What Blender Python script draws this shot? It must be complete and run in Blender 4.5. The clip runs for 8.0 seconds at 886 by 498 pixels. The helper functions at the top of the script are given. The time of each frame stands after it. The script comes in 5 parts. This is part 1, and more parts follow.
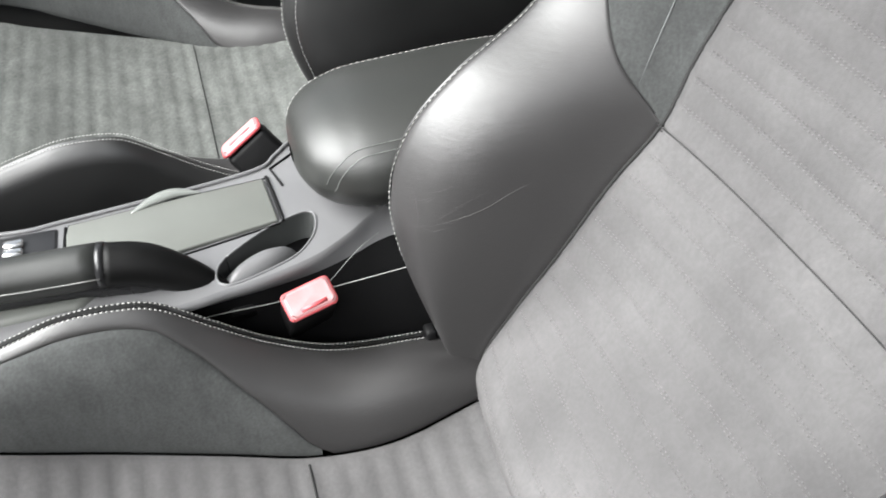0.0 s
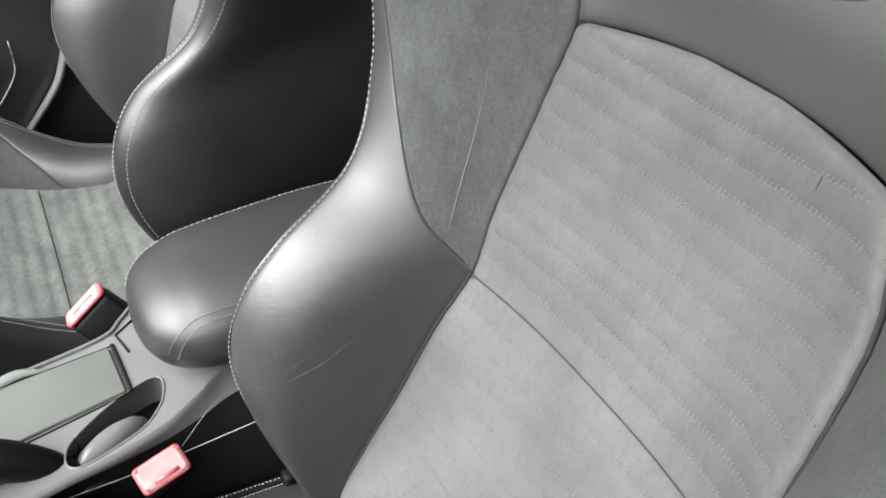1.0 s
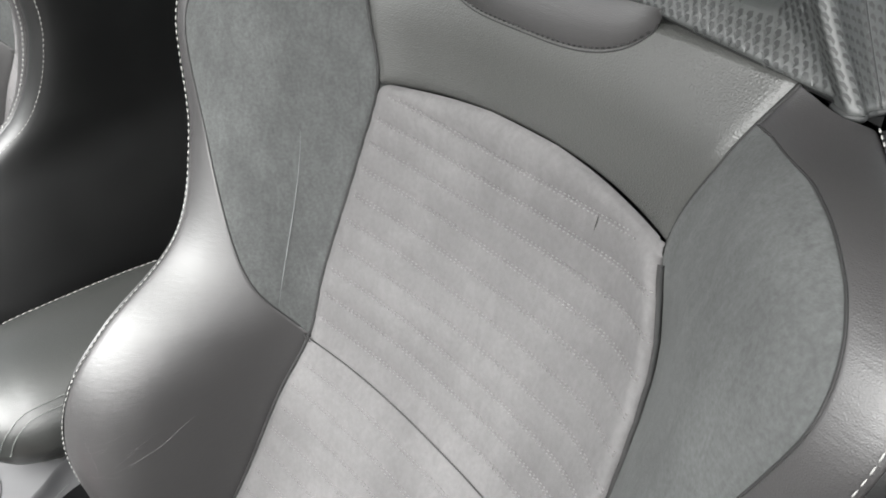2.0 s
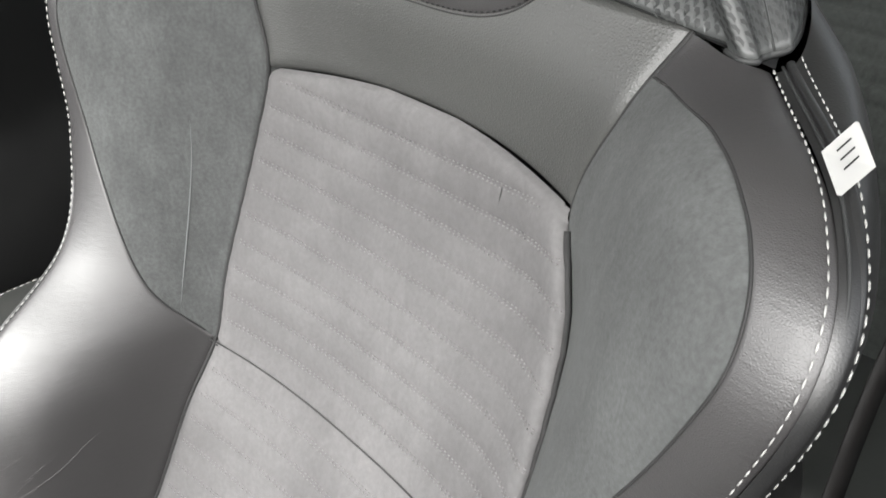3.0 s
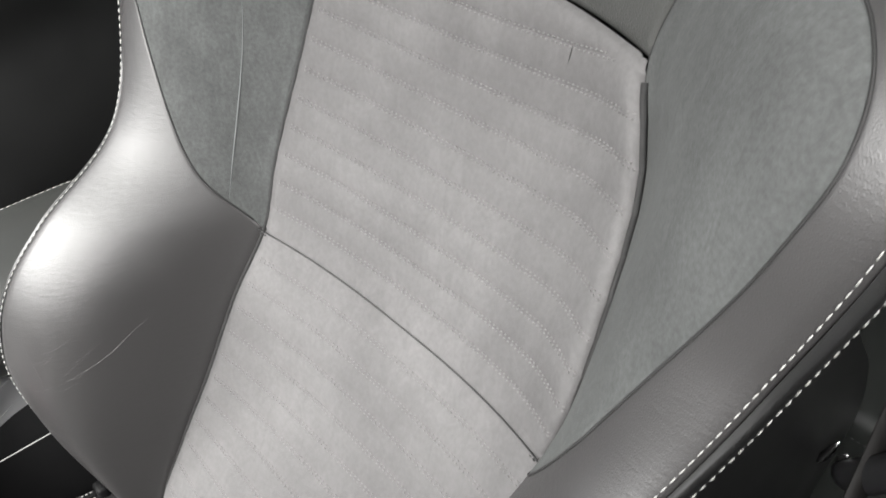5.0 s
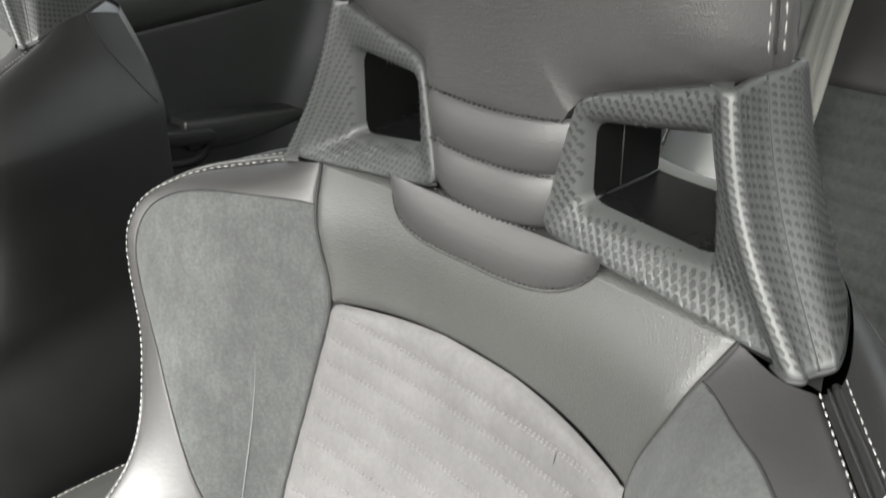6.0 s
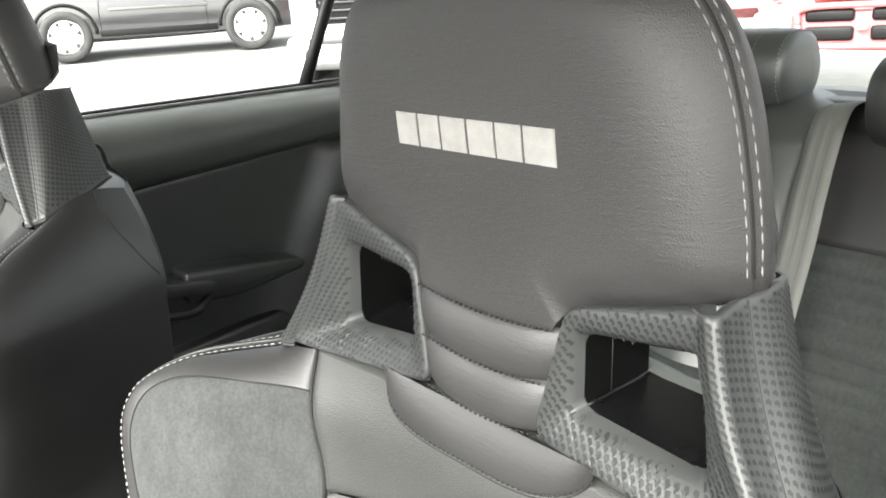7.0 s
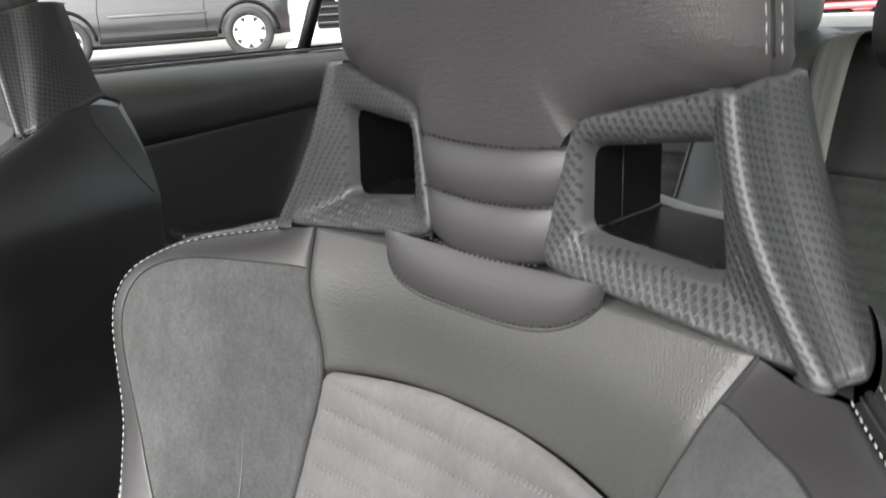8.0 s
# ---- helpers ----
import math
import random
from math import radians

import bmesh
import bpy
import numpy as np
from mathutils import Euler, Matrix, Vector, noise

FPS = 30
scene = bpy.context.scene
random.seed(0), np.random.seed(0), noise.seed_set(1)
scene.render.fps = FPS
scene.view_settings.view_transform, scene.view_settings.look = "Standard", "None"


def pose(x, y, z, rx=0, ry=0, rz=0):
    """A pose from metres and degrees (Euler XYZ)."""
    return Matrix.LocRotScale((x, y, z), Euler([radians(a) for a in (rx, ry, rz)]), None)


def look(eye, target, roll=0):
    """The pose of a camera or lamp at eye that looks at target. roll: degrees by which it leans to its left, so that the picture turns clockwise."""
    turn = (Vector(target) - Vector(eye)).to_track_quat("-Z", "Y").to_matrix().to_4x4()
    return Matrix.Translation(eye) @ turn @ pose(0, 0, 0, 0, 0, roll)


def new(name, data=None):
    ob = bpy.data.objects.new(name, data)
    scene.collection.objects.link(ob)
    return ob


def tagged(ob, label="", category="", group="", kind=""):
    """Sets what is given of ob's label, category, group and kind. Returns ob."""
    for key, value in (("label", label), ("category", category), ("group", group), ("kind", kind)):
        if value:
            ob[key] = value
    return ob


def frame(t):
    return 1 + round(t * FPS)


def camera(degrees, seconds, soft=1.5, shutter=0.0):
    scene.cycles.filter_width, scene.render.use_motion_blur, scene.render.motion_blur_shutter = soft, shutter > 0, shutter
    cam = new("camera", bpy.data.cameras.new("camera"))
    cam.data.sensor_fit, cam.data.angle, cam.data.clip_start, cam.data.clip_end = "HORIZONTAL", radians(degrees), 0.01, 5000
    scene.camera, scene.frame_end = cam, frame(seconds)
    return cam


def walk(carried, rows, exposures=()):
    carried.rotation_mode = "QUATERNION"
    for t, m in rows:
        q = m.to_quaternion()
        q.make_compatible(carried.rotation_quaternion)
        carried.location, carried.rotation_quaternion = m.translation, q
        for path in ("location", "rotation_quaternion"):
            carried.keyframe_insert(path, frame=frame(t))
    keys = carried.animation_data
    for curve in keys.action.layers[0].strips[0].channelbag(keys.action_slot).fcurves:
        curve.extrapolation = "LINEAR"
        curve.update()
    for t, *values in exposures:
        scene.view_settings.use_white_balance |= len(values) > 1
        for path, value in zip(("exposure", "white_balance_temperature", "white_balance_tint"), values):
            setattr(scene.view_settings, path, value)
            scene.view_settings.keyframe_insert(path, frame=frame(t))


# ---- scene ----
EXPOSURE = [(0.0, 1.55, 6250, 8), (1.0, 1.43, 6250, 7), (2.0, 1.5, 6300, 8), (4.0, 1.5, 6380, 9), (5.5, 1.45, 6380, 8), (6.0, 1.98, 6500, 7), (6.5, 2.52, 6550, 6), (7.0, 2.38, 6500, 6), (7.5, 1.88, 6450, 10), (8.0, 1.6, 6400, 11)]
cam = camera(55.0, 8.0, 1.7, 0.15)
PATH = [
    (0, (0.3089, 0.2249, 0.9774), (-1.1299, 0.7105, -0.3242), 0.72),
    (0.5, (0.3093, 0.2569, 1.0086), (-1.1318, 0.8798, -0.2304), -0.47),
    (1, (0.3201, 0.2744, 1.0656), (-1.1001, 1.0235, -0.1268), -0.16),
    (1.5, (0.3422, 0.3038, 1.0772), (-1.0651, 1.1667, -0.0520), -0.81),
    (2, (0.3531, 0.3217, 1.0735), (-1.0062, 1.2993, -0.0204), -0.87),
    (2.2, (0.3541, 0.3256, 1.0650), (-0.9838, 1.3432, -0.0189), -1.07),
    (2.6, (0.3539, 0.3330, 1.0566), (-0.9391, 1.4108, -0.0238), -1.25),
    (2.9, (0.3523, 0.3380, 1.0528), (-0.9070, 1.4466, -0.0361), -1.34),
    (3.3, (0.3498, 0.3391, 1.0420), (-0.8936, 1.4501, -0.0623), -1.73),
    (3.5, (0.3485, 0.3368, 1.0312), (-0.9020, 1.4310, -0.0817), -2.14),
    (4, (0.3530, 0.2853, 0.9820), (-0.8575, 1.4444, -0.1093), -1.20),
    (4.2, (0.3540, 0.2791, 0.9595), (-0.8734, 1.4349, -0.1165), -0.99),
    (4.5, (0.3538, 0.2836, 0.9538), (-0.8878, 1.4045, -0.1405), -1.06),
    (4.8, (0.3518, 0.3028, 0.9786), (-0.8991, 1.3599, -0.1675), -1.42),
    (5.05, (0.3499, 0.3199, 1.0094), (-0.9127, 1.3375, -0.1620), -1.55),
    (5.3, (0.3487, 0.3292, 1.0381), (-0.9358, 1.3504, -0.1052), -1.22),
    (5.5, (0.3481, 0.3320, 1.0623), (-0.9655, 1.3878, -0.0147), -0.55),
    (6, (0.3334, 0.3520, 1.1320), (-1.0838, 1.4736, 0.2755), -3.06),
    (6.5, (0.3311, 0.3591, 1.1632), (-1.1357, 1.5280, 0.4688), -3.13),
    (7, (0.3309, 0.3632, 1.1742), (-1.1602, 1.5613, 0.5898), -3.44),
    (7.5, (0.3319, 0.3671, 1.1631), (-1.1660, 1.5807, 0.6306), -3.47),
    (8, (0.3331, 0.3519, 1.0761), (-1.1634, 1.5574, 0.5219), -3.75),
]
walk(cam, [(t, look(eye, target, roll)) for t, eye, target, roll in PATH], EXPOSURE)


# ---------------------------------------------------------------- light
world = bpy.data.worlds.new("sky")
scene.world = world
world.use_nodes = True
wn = world.node_tree
sky = wn.nodes.new("ShaderNodeTexSky")
sky.sky_type = "NISHITA"
sky.sun_disc = False
sky.sun_elevation = radians(35)
sky.sun_rotation = radians(140)
sky.air_density, sky.dust_density, sky.ozone_density = 1.0, 5.0, 0.3
pale = wn.nodes.new("ShaderNodeHueSaturation")
pale.inputs["Saturation"].default_value = 0.2
wn.links.new(sky.outputs[0], pale.inputs["Color"])
wn.links.new(pale.outputs[0], wn.nodes["Background"].inputs[0])
wn.nodes["Background"].inputs[1].default_value = 0.125

sun_data = bpy.data.lights.new("sun", "SUN")
sun_data.energy, sun_data.angle, sun_data.color = 4.6, radians(50), (1.0, 0.97, 0.93)
sun = new("sun", sun_data)
sun.matrix_world = look((-.5, -3.0, 4.3), (0, 0.5, 0.8))


# ---------------------------------------------------------------- materials
def material(name, color, rough=0.5, metal=0.0, vary=0.12, scale=30.0, grain=0.0, grain_scale=600.0, sheen=0.0,
             cells=False, spec=0.5, wrinkle=0.0, fine=0.0, fine_scale=400.0, nap=0.0):
    m = bpy.data.materials.new(name)
    m.use_nodes = True
    nt = m.node_tree
    b = nt.nodes["Principled BSDF"]
    b.inputs["Roughness"].default_value = rough
    b.inputs["Metallic"].default_value = metal
    b.inputs["Specular IOR Level"].default_value = spec
    if sheen:
        b.inputs["Sheen Weight"].default_value = sheen
        b.inputs["Sheen Roughness"].default_value = 0.5
    co = nt.nodes.new("ShaderNodeTexCoord")
    big = nt.nodes.new("ShaderNodeTexNoise")
    big.inputs["Scale"].default_value, big.inputs["Detail"].default_value = scale, 5
    nt.links.new(co.outputs["Object"], big.inputs["Vector"])
    ramp = nt.nodes.new("ShaderNodeMapRange")
    ramp.inputs["From Min"].default_value, ramp.inputs["From Max"].default_value = 0.3, 0.7
    ramp.inputs["To Min"].default_value, ramp.inputs["To Max"].default_value = 1 - vary, 1 + vary
    nt.links.new(big.outputs["Fac"], ramp.inputs["Value"])
    last = ramp.outputs["Result"]
    if fine:
        f = nt.nodes.new("ShaderNodeTexNoise")
        f.inputs["Scale"].default_value, f.inputs["Detail"].default_value = fine_scale, 3
        nt.links.new(co.outputs["Object"], f.inputs["Vector"])
        r2 = nt.nodes.new("ShaderNodeMapRange")
        r2.inputs["From Min"].default_value, r2.inputs["From Max"].default_value = 0.3, 0.7
        r2.inputs["To Min"].default_value, r2.inputs["To Max"].default_value = 1 - fine, 1 + fine
        nt.links.new(f.outputs["Fac"], r2.inputs["Value"])
        mu = nt.nodes.new("ShaderNodeMath")
        mu.operation = "MULTIPLY"
        nt.links.new(last, mu.inputs[0])
        nt.links.new(r2.outputs["Result"], mu.inputs[1])
        last = mu.outputs[0]
    if nap:  # brushed marks in the pile
        mp = nt.nodes.new("ShaderNodeMapping")
        mp.inputs["Scale"].default_value = (85, 85, 26)
        mp.inputs["Rotation"].default_value = (0.3, 0.25, 0.2)
        nt.links.new(co.outputs["Object"], mp.inputs["Vector"])
        k = nt.nodes.new("ShaderNodeTexNoise")
        k.inputs["Scale"].default_value, k.inputs["Detail"].default_value, k.inputs["Distortion"].default_value = 1.0, 10, 1.2
        k.inputs["Roughness"].default_value = 0.72
        nt.links.new(mp.outputs[0], k.inputs["Vector"])
        r3 = nt.nodes.new("ShaderNodeMapRange")
        r3.inputs["From Min"].default_value, r3.inputs["From Max"].default_value = 0.32, 0.68
        r3.inputs["To Min"].default_value, r3.inputs["To Max"].default_value = 1 - nap, 1 + nap
        nt.links.new(k.outputs["Fac"], r3.inputs["Value"])
        m3 = nt.nodes.new("ShaderNodeMath")
        m3.operation = "MULTIPLY"
        nt.links.new(last, m3.inputs[0])
        nt.links.new(r3.outputs["Result"], m3.inputs[1])
        last = m3.outputs[0]
    mix = nt.nodes.new("ShaderNodeVectorMath")
    mix.operation = "SCALE"
    mix.inputs[0].default_value = color
    nt.links.new(last, mix.inputs["Scale"])
    nt.links.new(mix.outputs[0], b.inputs["Base Color"])
    rr = nt.nodes.new("ShaderNodeMapRange")
    rr.inputs["From Min"].default_value, rr.inputs["From Max"].default_value = 0.3, 0.7
    rr.inputs["To Min"].default_value, rr.inputs["To Max"].default_value = rough * 0.88, min(1.0, rough * 1.12)
    nt.links.new(big.outputs["Fac"], rr.inputs["Value"])
    nt.links.new(rr.outputs["Result"], b.inputs["Roughness"])
    if grain:
        if cells:
            g = nt.nodes.new("ShaderNodeTexVoronoi")
            g.feature = "DISTANCE_TO_EDGE"
            out = g.outputs["Distance"]
        else:
            g = nt.nodes.new("ShaderNodeTexNoise")
            g.inputs["Detail"].default_value = 4
            out = g.outputs["Fac"]
        g.inputs["Scale"].default_value = grain_scale
        nt.links.new(co.outputs["Object"], g.inputs["Vector"])
        bump = nt.nodes.new("ShaderNodeBump")
        bump.inputs["Strength"].default_value, bump.inputs["Distance"].default_value = grain, 0.0006
        nt.links.new(out, bump.inputs["Height"])
        nt.links.new(bump.outputs[0], b.inputs["Normal"])
        if wrinkle:
            mp = nt.nodes.new("ShaderNodeMapping")
            mp.inputs["Scale"].default_value = (95, 95, 420)
            mp.inputs["Rotation"].default_value = (0.1, 0.12, 0)
            nt.links.new(co.outputs["Object"], mp.inputs["Vector"])
            w = nt.nodes.new("ShaderNodeTexNoise")
            w.inputs["Scale"].default_value, w.inputs["Detail"].default_value, w.inputs["Distortion"].default_value = 1.0, 5, 0.6
            nt.links.new(mp.outputs[0], w.inputs["Vector"])
            b2 = nt.nodes.new("ShaderNodeBump")
            b2.inputs["Strength"].default_value, b2.inputs["Distance"].default_value = wrinkle, 0.0012
            nt.links.new(w.outputs["Fac"], b2.inputs["Height"])
            nt.links.new(bump.outputs[0], b2.inputs["Normal"])
            nt.links.new(b2.outputs[0], b.inputs["Normal"])
    return m


LEATHER = material("black_leather", (0.026, 0.0248, 0.0251), 0.48, spec=0.95, vary=0.12, scale=9, wrinkle=0.15, grain=0.26, grain_scale=950, cells=True)
LEATHER_GREY = material("charcoal_leather", (0.041, 0.0415, 0.0395), 0.46, spec=0.7, vary=0.1, scale=9, wrinkle=0.12, grain=0.55, grain_scale=560, cells=True)
CREASED = material("creased_black_leather", (0.037, 0.0353, 0.0355), 0.52, spec=0.75, vary=0.12, scale=9, wrinkle=0.25, grain=0.5, grain_scale=720, cells=True)
# seat sides and backs: black leather with their shade put into a darker colour
SIDE = material("shaded_black_leather", (0.009, 0.0091, 0.0092), 0.45, spec=0.9, vary=0.12, scale=10, grain=0.2, grain_scale=760, cells=True)
SUEDE = material("grey_suede", (0.058, 0.0605, 0.0598), 0.95, nap=0.14, vary=0.15, scale=22, grain=0.5, grain_scale=900, sheen=0.04, spec=0.15, fine=0.13, fine_scale=420)
INSERT = material("light_grey_suede", (0.097, 0.0945, 0.0952), 0.95, nap=0.08, vary=0.17, scale=11, grain=0.35, grain_scale=900, spec=0.1, fine=0.06, fine_scale=300)
CUSHION = material("worn_green_grey_suede", (0.098, 0.102, 0.097), 0.95, nap=0.20, vary=0.22, scale=26, grain=0.5, grain_scale=900, spec=0.1, fine=0.12, fine_scale=300)
FABRIC = material("rear_ribbed_suede", (0.048, 0.053, 0.050), 0.95, nap=0.2, vary=0.15, scale=14, grain=0.5, grain_scale=700, sheen=0.3, spec=0.2, fine=0.12, fine_scale=200)
THREAD = material("white_thread", (0.27, 0.27, 0.26), 0.8, vary=0.08, scale=60)
EMBROIDERY = material("silver_embroidery", (0.36, 0.35, 0.335), 0.7, vary=0.12, scale=120, grain=0.6, grain_scale=900)
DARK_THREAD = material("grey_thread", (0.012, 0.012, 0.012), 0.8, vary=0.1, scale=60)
INSERT_THREAD = material("tonal_grey_thread", (0.113, 0.110, 0.110), 0.9, vary=0.15, scale=60)
# lighter copy of the rear leather, with the rear window's light in its colour
REAR_LEATHER_LIT = material("lit_rear_leather", (0.050, 0.055, 0.051), 0.36, spec=1.0, vary=0.1, scale=9, wrinkle=0.1, grain=0.3, grain_scale=700, cells=True)
ARMREST = material("armrest_leather", (0.020, 0.021, 0.0195), 0.45, spec=0.7, vary=0.12, scale=9, wrinkle=0.1, grain=0.25, grain_scale=760, cells=True)
BENCH = material("dark_bench_leather", (0.034, 0.037, 0.035), 0.45, spec=0.6, vary=0.1, scale=9, grain=0.15, grain_scale=760, cells=True)
BRACKET = material("textured_grey_plastic", (0.053, 0.0555, 0.0547), 0.42, spec=0.5, vary=0.08, scale=40, grain=0.15, grain_scale=900)
# dark tone for grooves and lips, and for shade in the embossed hooks
EMBOSS = material("shaded_relief_and_trim", (0.026, 0.027, 0.027), 0.5, spec=0.3, vary=0.1, scale=60)
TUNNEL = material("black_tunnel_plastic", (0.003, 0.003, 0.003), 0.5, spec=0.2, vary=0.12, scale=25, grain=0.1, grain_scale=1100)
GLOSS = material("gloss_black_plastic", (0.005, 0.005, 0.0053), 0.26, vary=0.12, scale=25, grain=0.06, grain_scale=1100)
LIP = material("pale_grey_plastic", (0.16, 0.17, 0.16), 0.3, vary=0.1, scale=40)
BLACK = material("black_plastic", (0.016, 0.016, 0.017), 0.30, vary=0.12, scale=25, grain=0.15, grain_scale=1100)
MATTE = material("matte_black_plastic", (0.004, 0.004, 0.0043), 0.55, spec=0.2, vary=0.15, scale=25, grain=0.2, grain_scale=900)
CONSOLE = material("satin_grey_plastic", (0.125, 0.125, 0.128), 0.36, vary=0.07, scale=20, grain=0.12, grain_scale=1200)
LID = material("grey_green_lid_plastic", (0.118, 0.123, 0.113), 0.42, vary=0.06, scale=20, grain=0.12, grain_scale=1200)
DOOR = material("charcoal_door_plastic", (0.044, 0.047, 0.045), 0.36, spec=0.8, vary=0.1, scale=12, grain=0.25, grain_scale=600)
DOOR_LOW = material("black_door_trim", (0.018, 0.0195, 0.0195), 0.32, spec=0.9, vary=0.12, scale=12, grain=0.25, grain_scale=600)
RED = material("red_button_plastic", (0.52, 0.085, 0.095), 0.35, vary=0.06, scale=60)
PINK = material("worn_pale_red_plastic", (0.40, 0.205, 0.21), 0.42, vary=0.10, scale=90)
BELT = material("grey_belt_webbing", (0.20, 0.20, 0.185), 0.7, vary=0.06, scale=40, grain=0.4, grain_scale=1500)
BELTBROWN = material("dark_belt_webbing", (0.008, 0.007, 0.0066), 0.75, vary=0.08, scale=40, grain=0.4, grain_scale=1500)
CHROME = material("chrome", (0.8, 0.8, 0.8), 0.18, metal=1.0, vary=0.04)
ROOF = material("pale_headlining", (0.45, 0.45, 0.43), 0.9, vary=0.04, scale=20)
CARPET = material("dark_carpet", (0.012, 0.012, 0.0125), 0.95, vary=0.2, scale=80, grain=0.6, grain_scale=500)
SHELF = material("pale_shelf_felt", (0.86, 0.85, 0.79), 0.9, vary=0.07, scale=30, grain=0.4, grain_scale=800)
WORN_SUEDE = material("worn_suede_crease", (0.10, 0.105, 0.105), 0.95, vary=0.15, scale=60)
SCUFF = material("scuffed_leather", (0.12, 0.113, 0.113), 0.7, vary=0.2, scale=90)
TAG = material("white_cloth_tag", (0.34, 0.34, 0.33), 0.8, vary=0.05, scale=60)
ASPHALT = material("sunlit_concrete", (0.22, 0.217, 0.21), 0.9, vary=0.12, scale=0.8, grain=0.4, grain_scale=60)
RUBBER = material("tyre_rubber", (0.03, 0.03, 0.03), 0.8, vary=0.1, scale=20)
HUBCAP = material("silver_hubcap", (0.62, 0.62, 0.62), 0.35, vary=0.05, scale=20)
PAINT_BLACK = material("black_car_paint", (0.035, 0.035, 0.037), 0.08, spec=1.0, vary=0.05, scale=4)
PAINT_WHITE = material("white_car_paint", (0.62, 0.62, 0.61), 0.2, vary=0.03, scale=4)
PAINT_RED = material("red_car_paint", (0.40, 0.11, 0.115), 0.25, vary=0.05, scale=4)
MOULDING = material("grey_side_moulding", (0.085, 0.085, 0.085), 0.3, vary=0.05, scale=6)
SHELL = material("body_shell_paint", (0.30, 0.30, 0.30), 0.4, vary=0.05, scale=6)


def glass(name, tone, rough=0.0):
    m = bpy.data.materials.new(name)
    m.use_nodes = True
    b = m.node_tree.nodes["Principled BSDF"]
    b.inputs["Base Color"].default_value = (*tone, 1)
    b.inputs["Transmission Weight"].default_value = 1.0
    b.inputs["Roughness"].default_value = rough
    b.inputs["IOR"].default_value = 1.02
    return m


GLASS = glass("window_glass", (0.93, 0.96, 0.94))
TINTED = glass("dark_car_glass", (0.12, 0.13, 0.13))


# ---------------------------------------------------------------- mesh helpers
def cr(keys, u):
    """Catmull-Rom through keys (n x d) at parameters u in 0..n-1."""
    k = np.asarray(keys, float)
    if k.ndim == 1:
        k = k[:, None]
    n = len(k)
    k = np.vstack([2 * k[0] - k[1], k, 2 * k[-1] - k[-2]])
    u = np.clip(np.asarray(u, float), 0, n - 1)
    i = np.minimum(u.astype(int), n - 2)
    f = (u - i)[..., None]
    a, b, c, d = k[i], k[i + 1], k[i + 2], k[i + 3]
    out = 0.5 * (2 * b + (c - a) * f + (2 * a - 5 * b + 4 * c - d) * f ** 2 + (3 * b - a - 3 * c + d) * f ** 3)
    return out


def to_mesh(name, verts, faces, mat, smooth=True):
    me = bpy.data.meshes.new(name)
    me.from_pydata([tuple(v) for v in np.asarray(verts).reshape(-1, 3).tolist()], [], faces)
    me.materials.append(mat)
    if smooth:
        me.polygons.foreach_set("use_smooth", [True] * len(me.polygons))
    me.update()
    return me


def thing(name, label, category, group="", kind="", at=(0, 0, 0)):
    ob = new(name)
    ob.empty_display_size = 0.05
    ob.location = at
    return tagged(ob, label, category, group, kind)


def part(name, mesh, mat, parent, label="", smooth=True):
    """Links a mesh, a bmesh or (verts, faces) as one object under parent."""
    if isinstance(mesh, bmesh.types.BMesh):
        me = bpy.data.meshes.new(name)
        mesh.normal_update()
        mesh.to_mesh(me)
        mesh.free()
        me.materials.append(mat)
        if smooth:
            me.polygons.foreach_set("use_smooth", [True] * len(me.polygons))
    elif isinstance(mesh, tuple):
        me = to_mesh(name, mesh[0], mesh[1], mat, smooth)
    else:
        me = mesh
    ob = new(name, me)
    ob.parent = parent
    if label:
        ob["label"] = label
    return ob


def grid(p, wrap=False, flip=False):
    """Verts and quads of a grid of points (rows x columns x 3)."""
    r, c = p.shape[:2]
    faces = []
    for i in range(r - 1):
        for j in range(c if wrap else c - 1):
            k = (j + 1) % c
            q = (i * c + j, i * c + k, (i + 1) * c + k, (i + 1) * c + j)
            faces.append(q[::-1] if flip else q)
    return p.reshape(-1, 3), faces


def join(*pieces):
    verts, faces, n = [], [], 0
    for v, f in pieces:
        v = np.asarray(v).reshape(-1, 3)
        verts.append(v)
        faces += [tuple(i + n for i in q) for q in f]
        n += len(v)
    return np.vstack(verts), faces


def normals(p, toward):
    du, dv = np.gradient(p, axis=1), np.gradient(p, axis=0)
    n = np.cross(du, dv)
    n /= np.linalg.norm(n, axis=-1, keepdims=True) + 1e-12
    if (n.reshape(-1, 3) @ np.asarray(toward, float)).mean() < 0:
        n = -n
    return n


def tuck(p, toward, sides="lrtb", radius=0.012, depth=0.006):
    """Rounds a panel's edges down into its seams. l, r: first and last column; t, b: first and last row."""
    n = normals(p, toward)
    su = np.cumsum(np.r_["1,3,0", np.zeros((p.shape[0], 1, 1)), np.linalg.norm(np.diff(p, axis=1), axis=-1)[..., None]], 1)[..., 0]
    sv = np.cumsum(np.r_["0,3,0", np.zeros((1, p.shape[1], 1)), np.linalg.norm(np.diff(p, axis=0), axis=-1)[..., None]], 0)[..., 0]
    off = np.zeros(p.shape[:2])
    for side, dist in (("l", su), ("r", su[:, -1:] - su), ("t", sv), ("b", sv[-1:] - sv)):
        if side in sides:
            x = 1 - np.clip(dist / radius, 0, 1)
            off = np.minimum(off, -depth * (1 - np.sqrt(np.clip(1 - x ** 2, 0, 1))))
    return p + n * off[..., None]


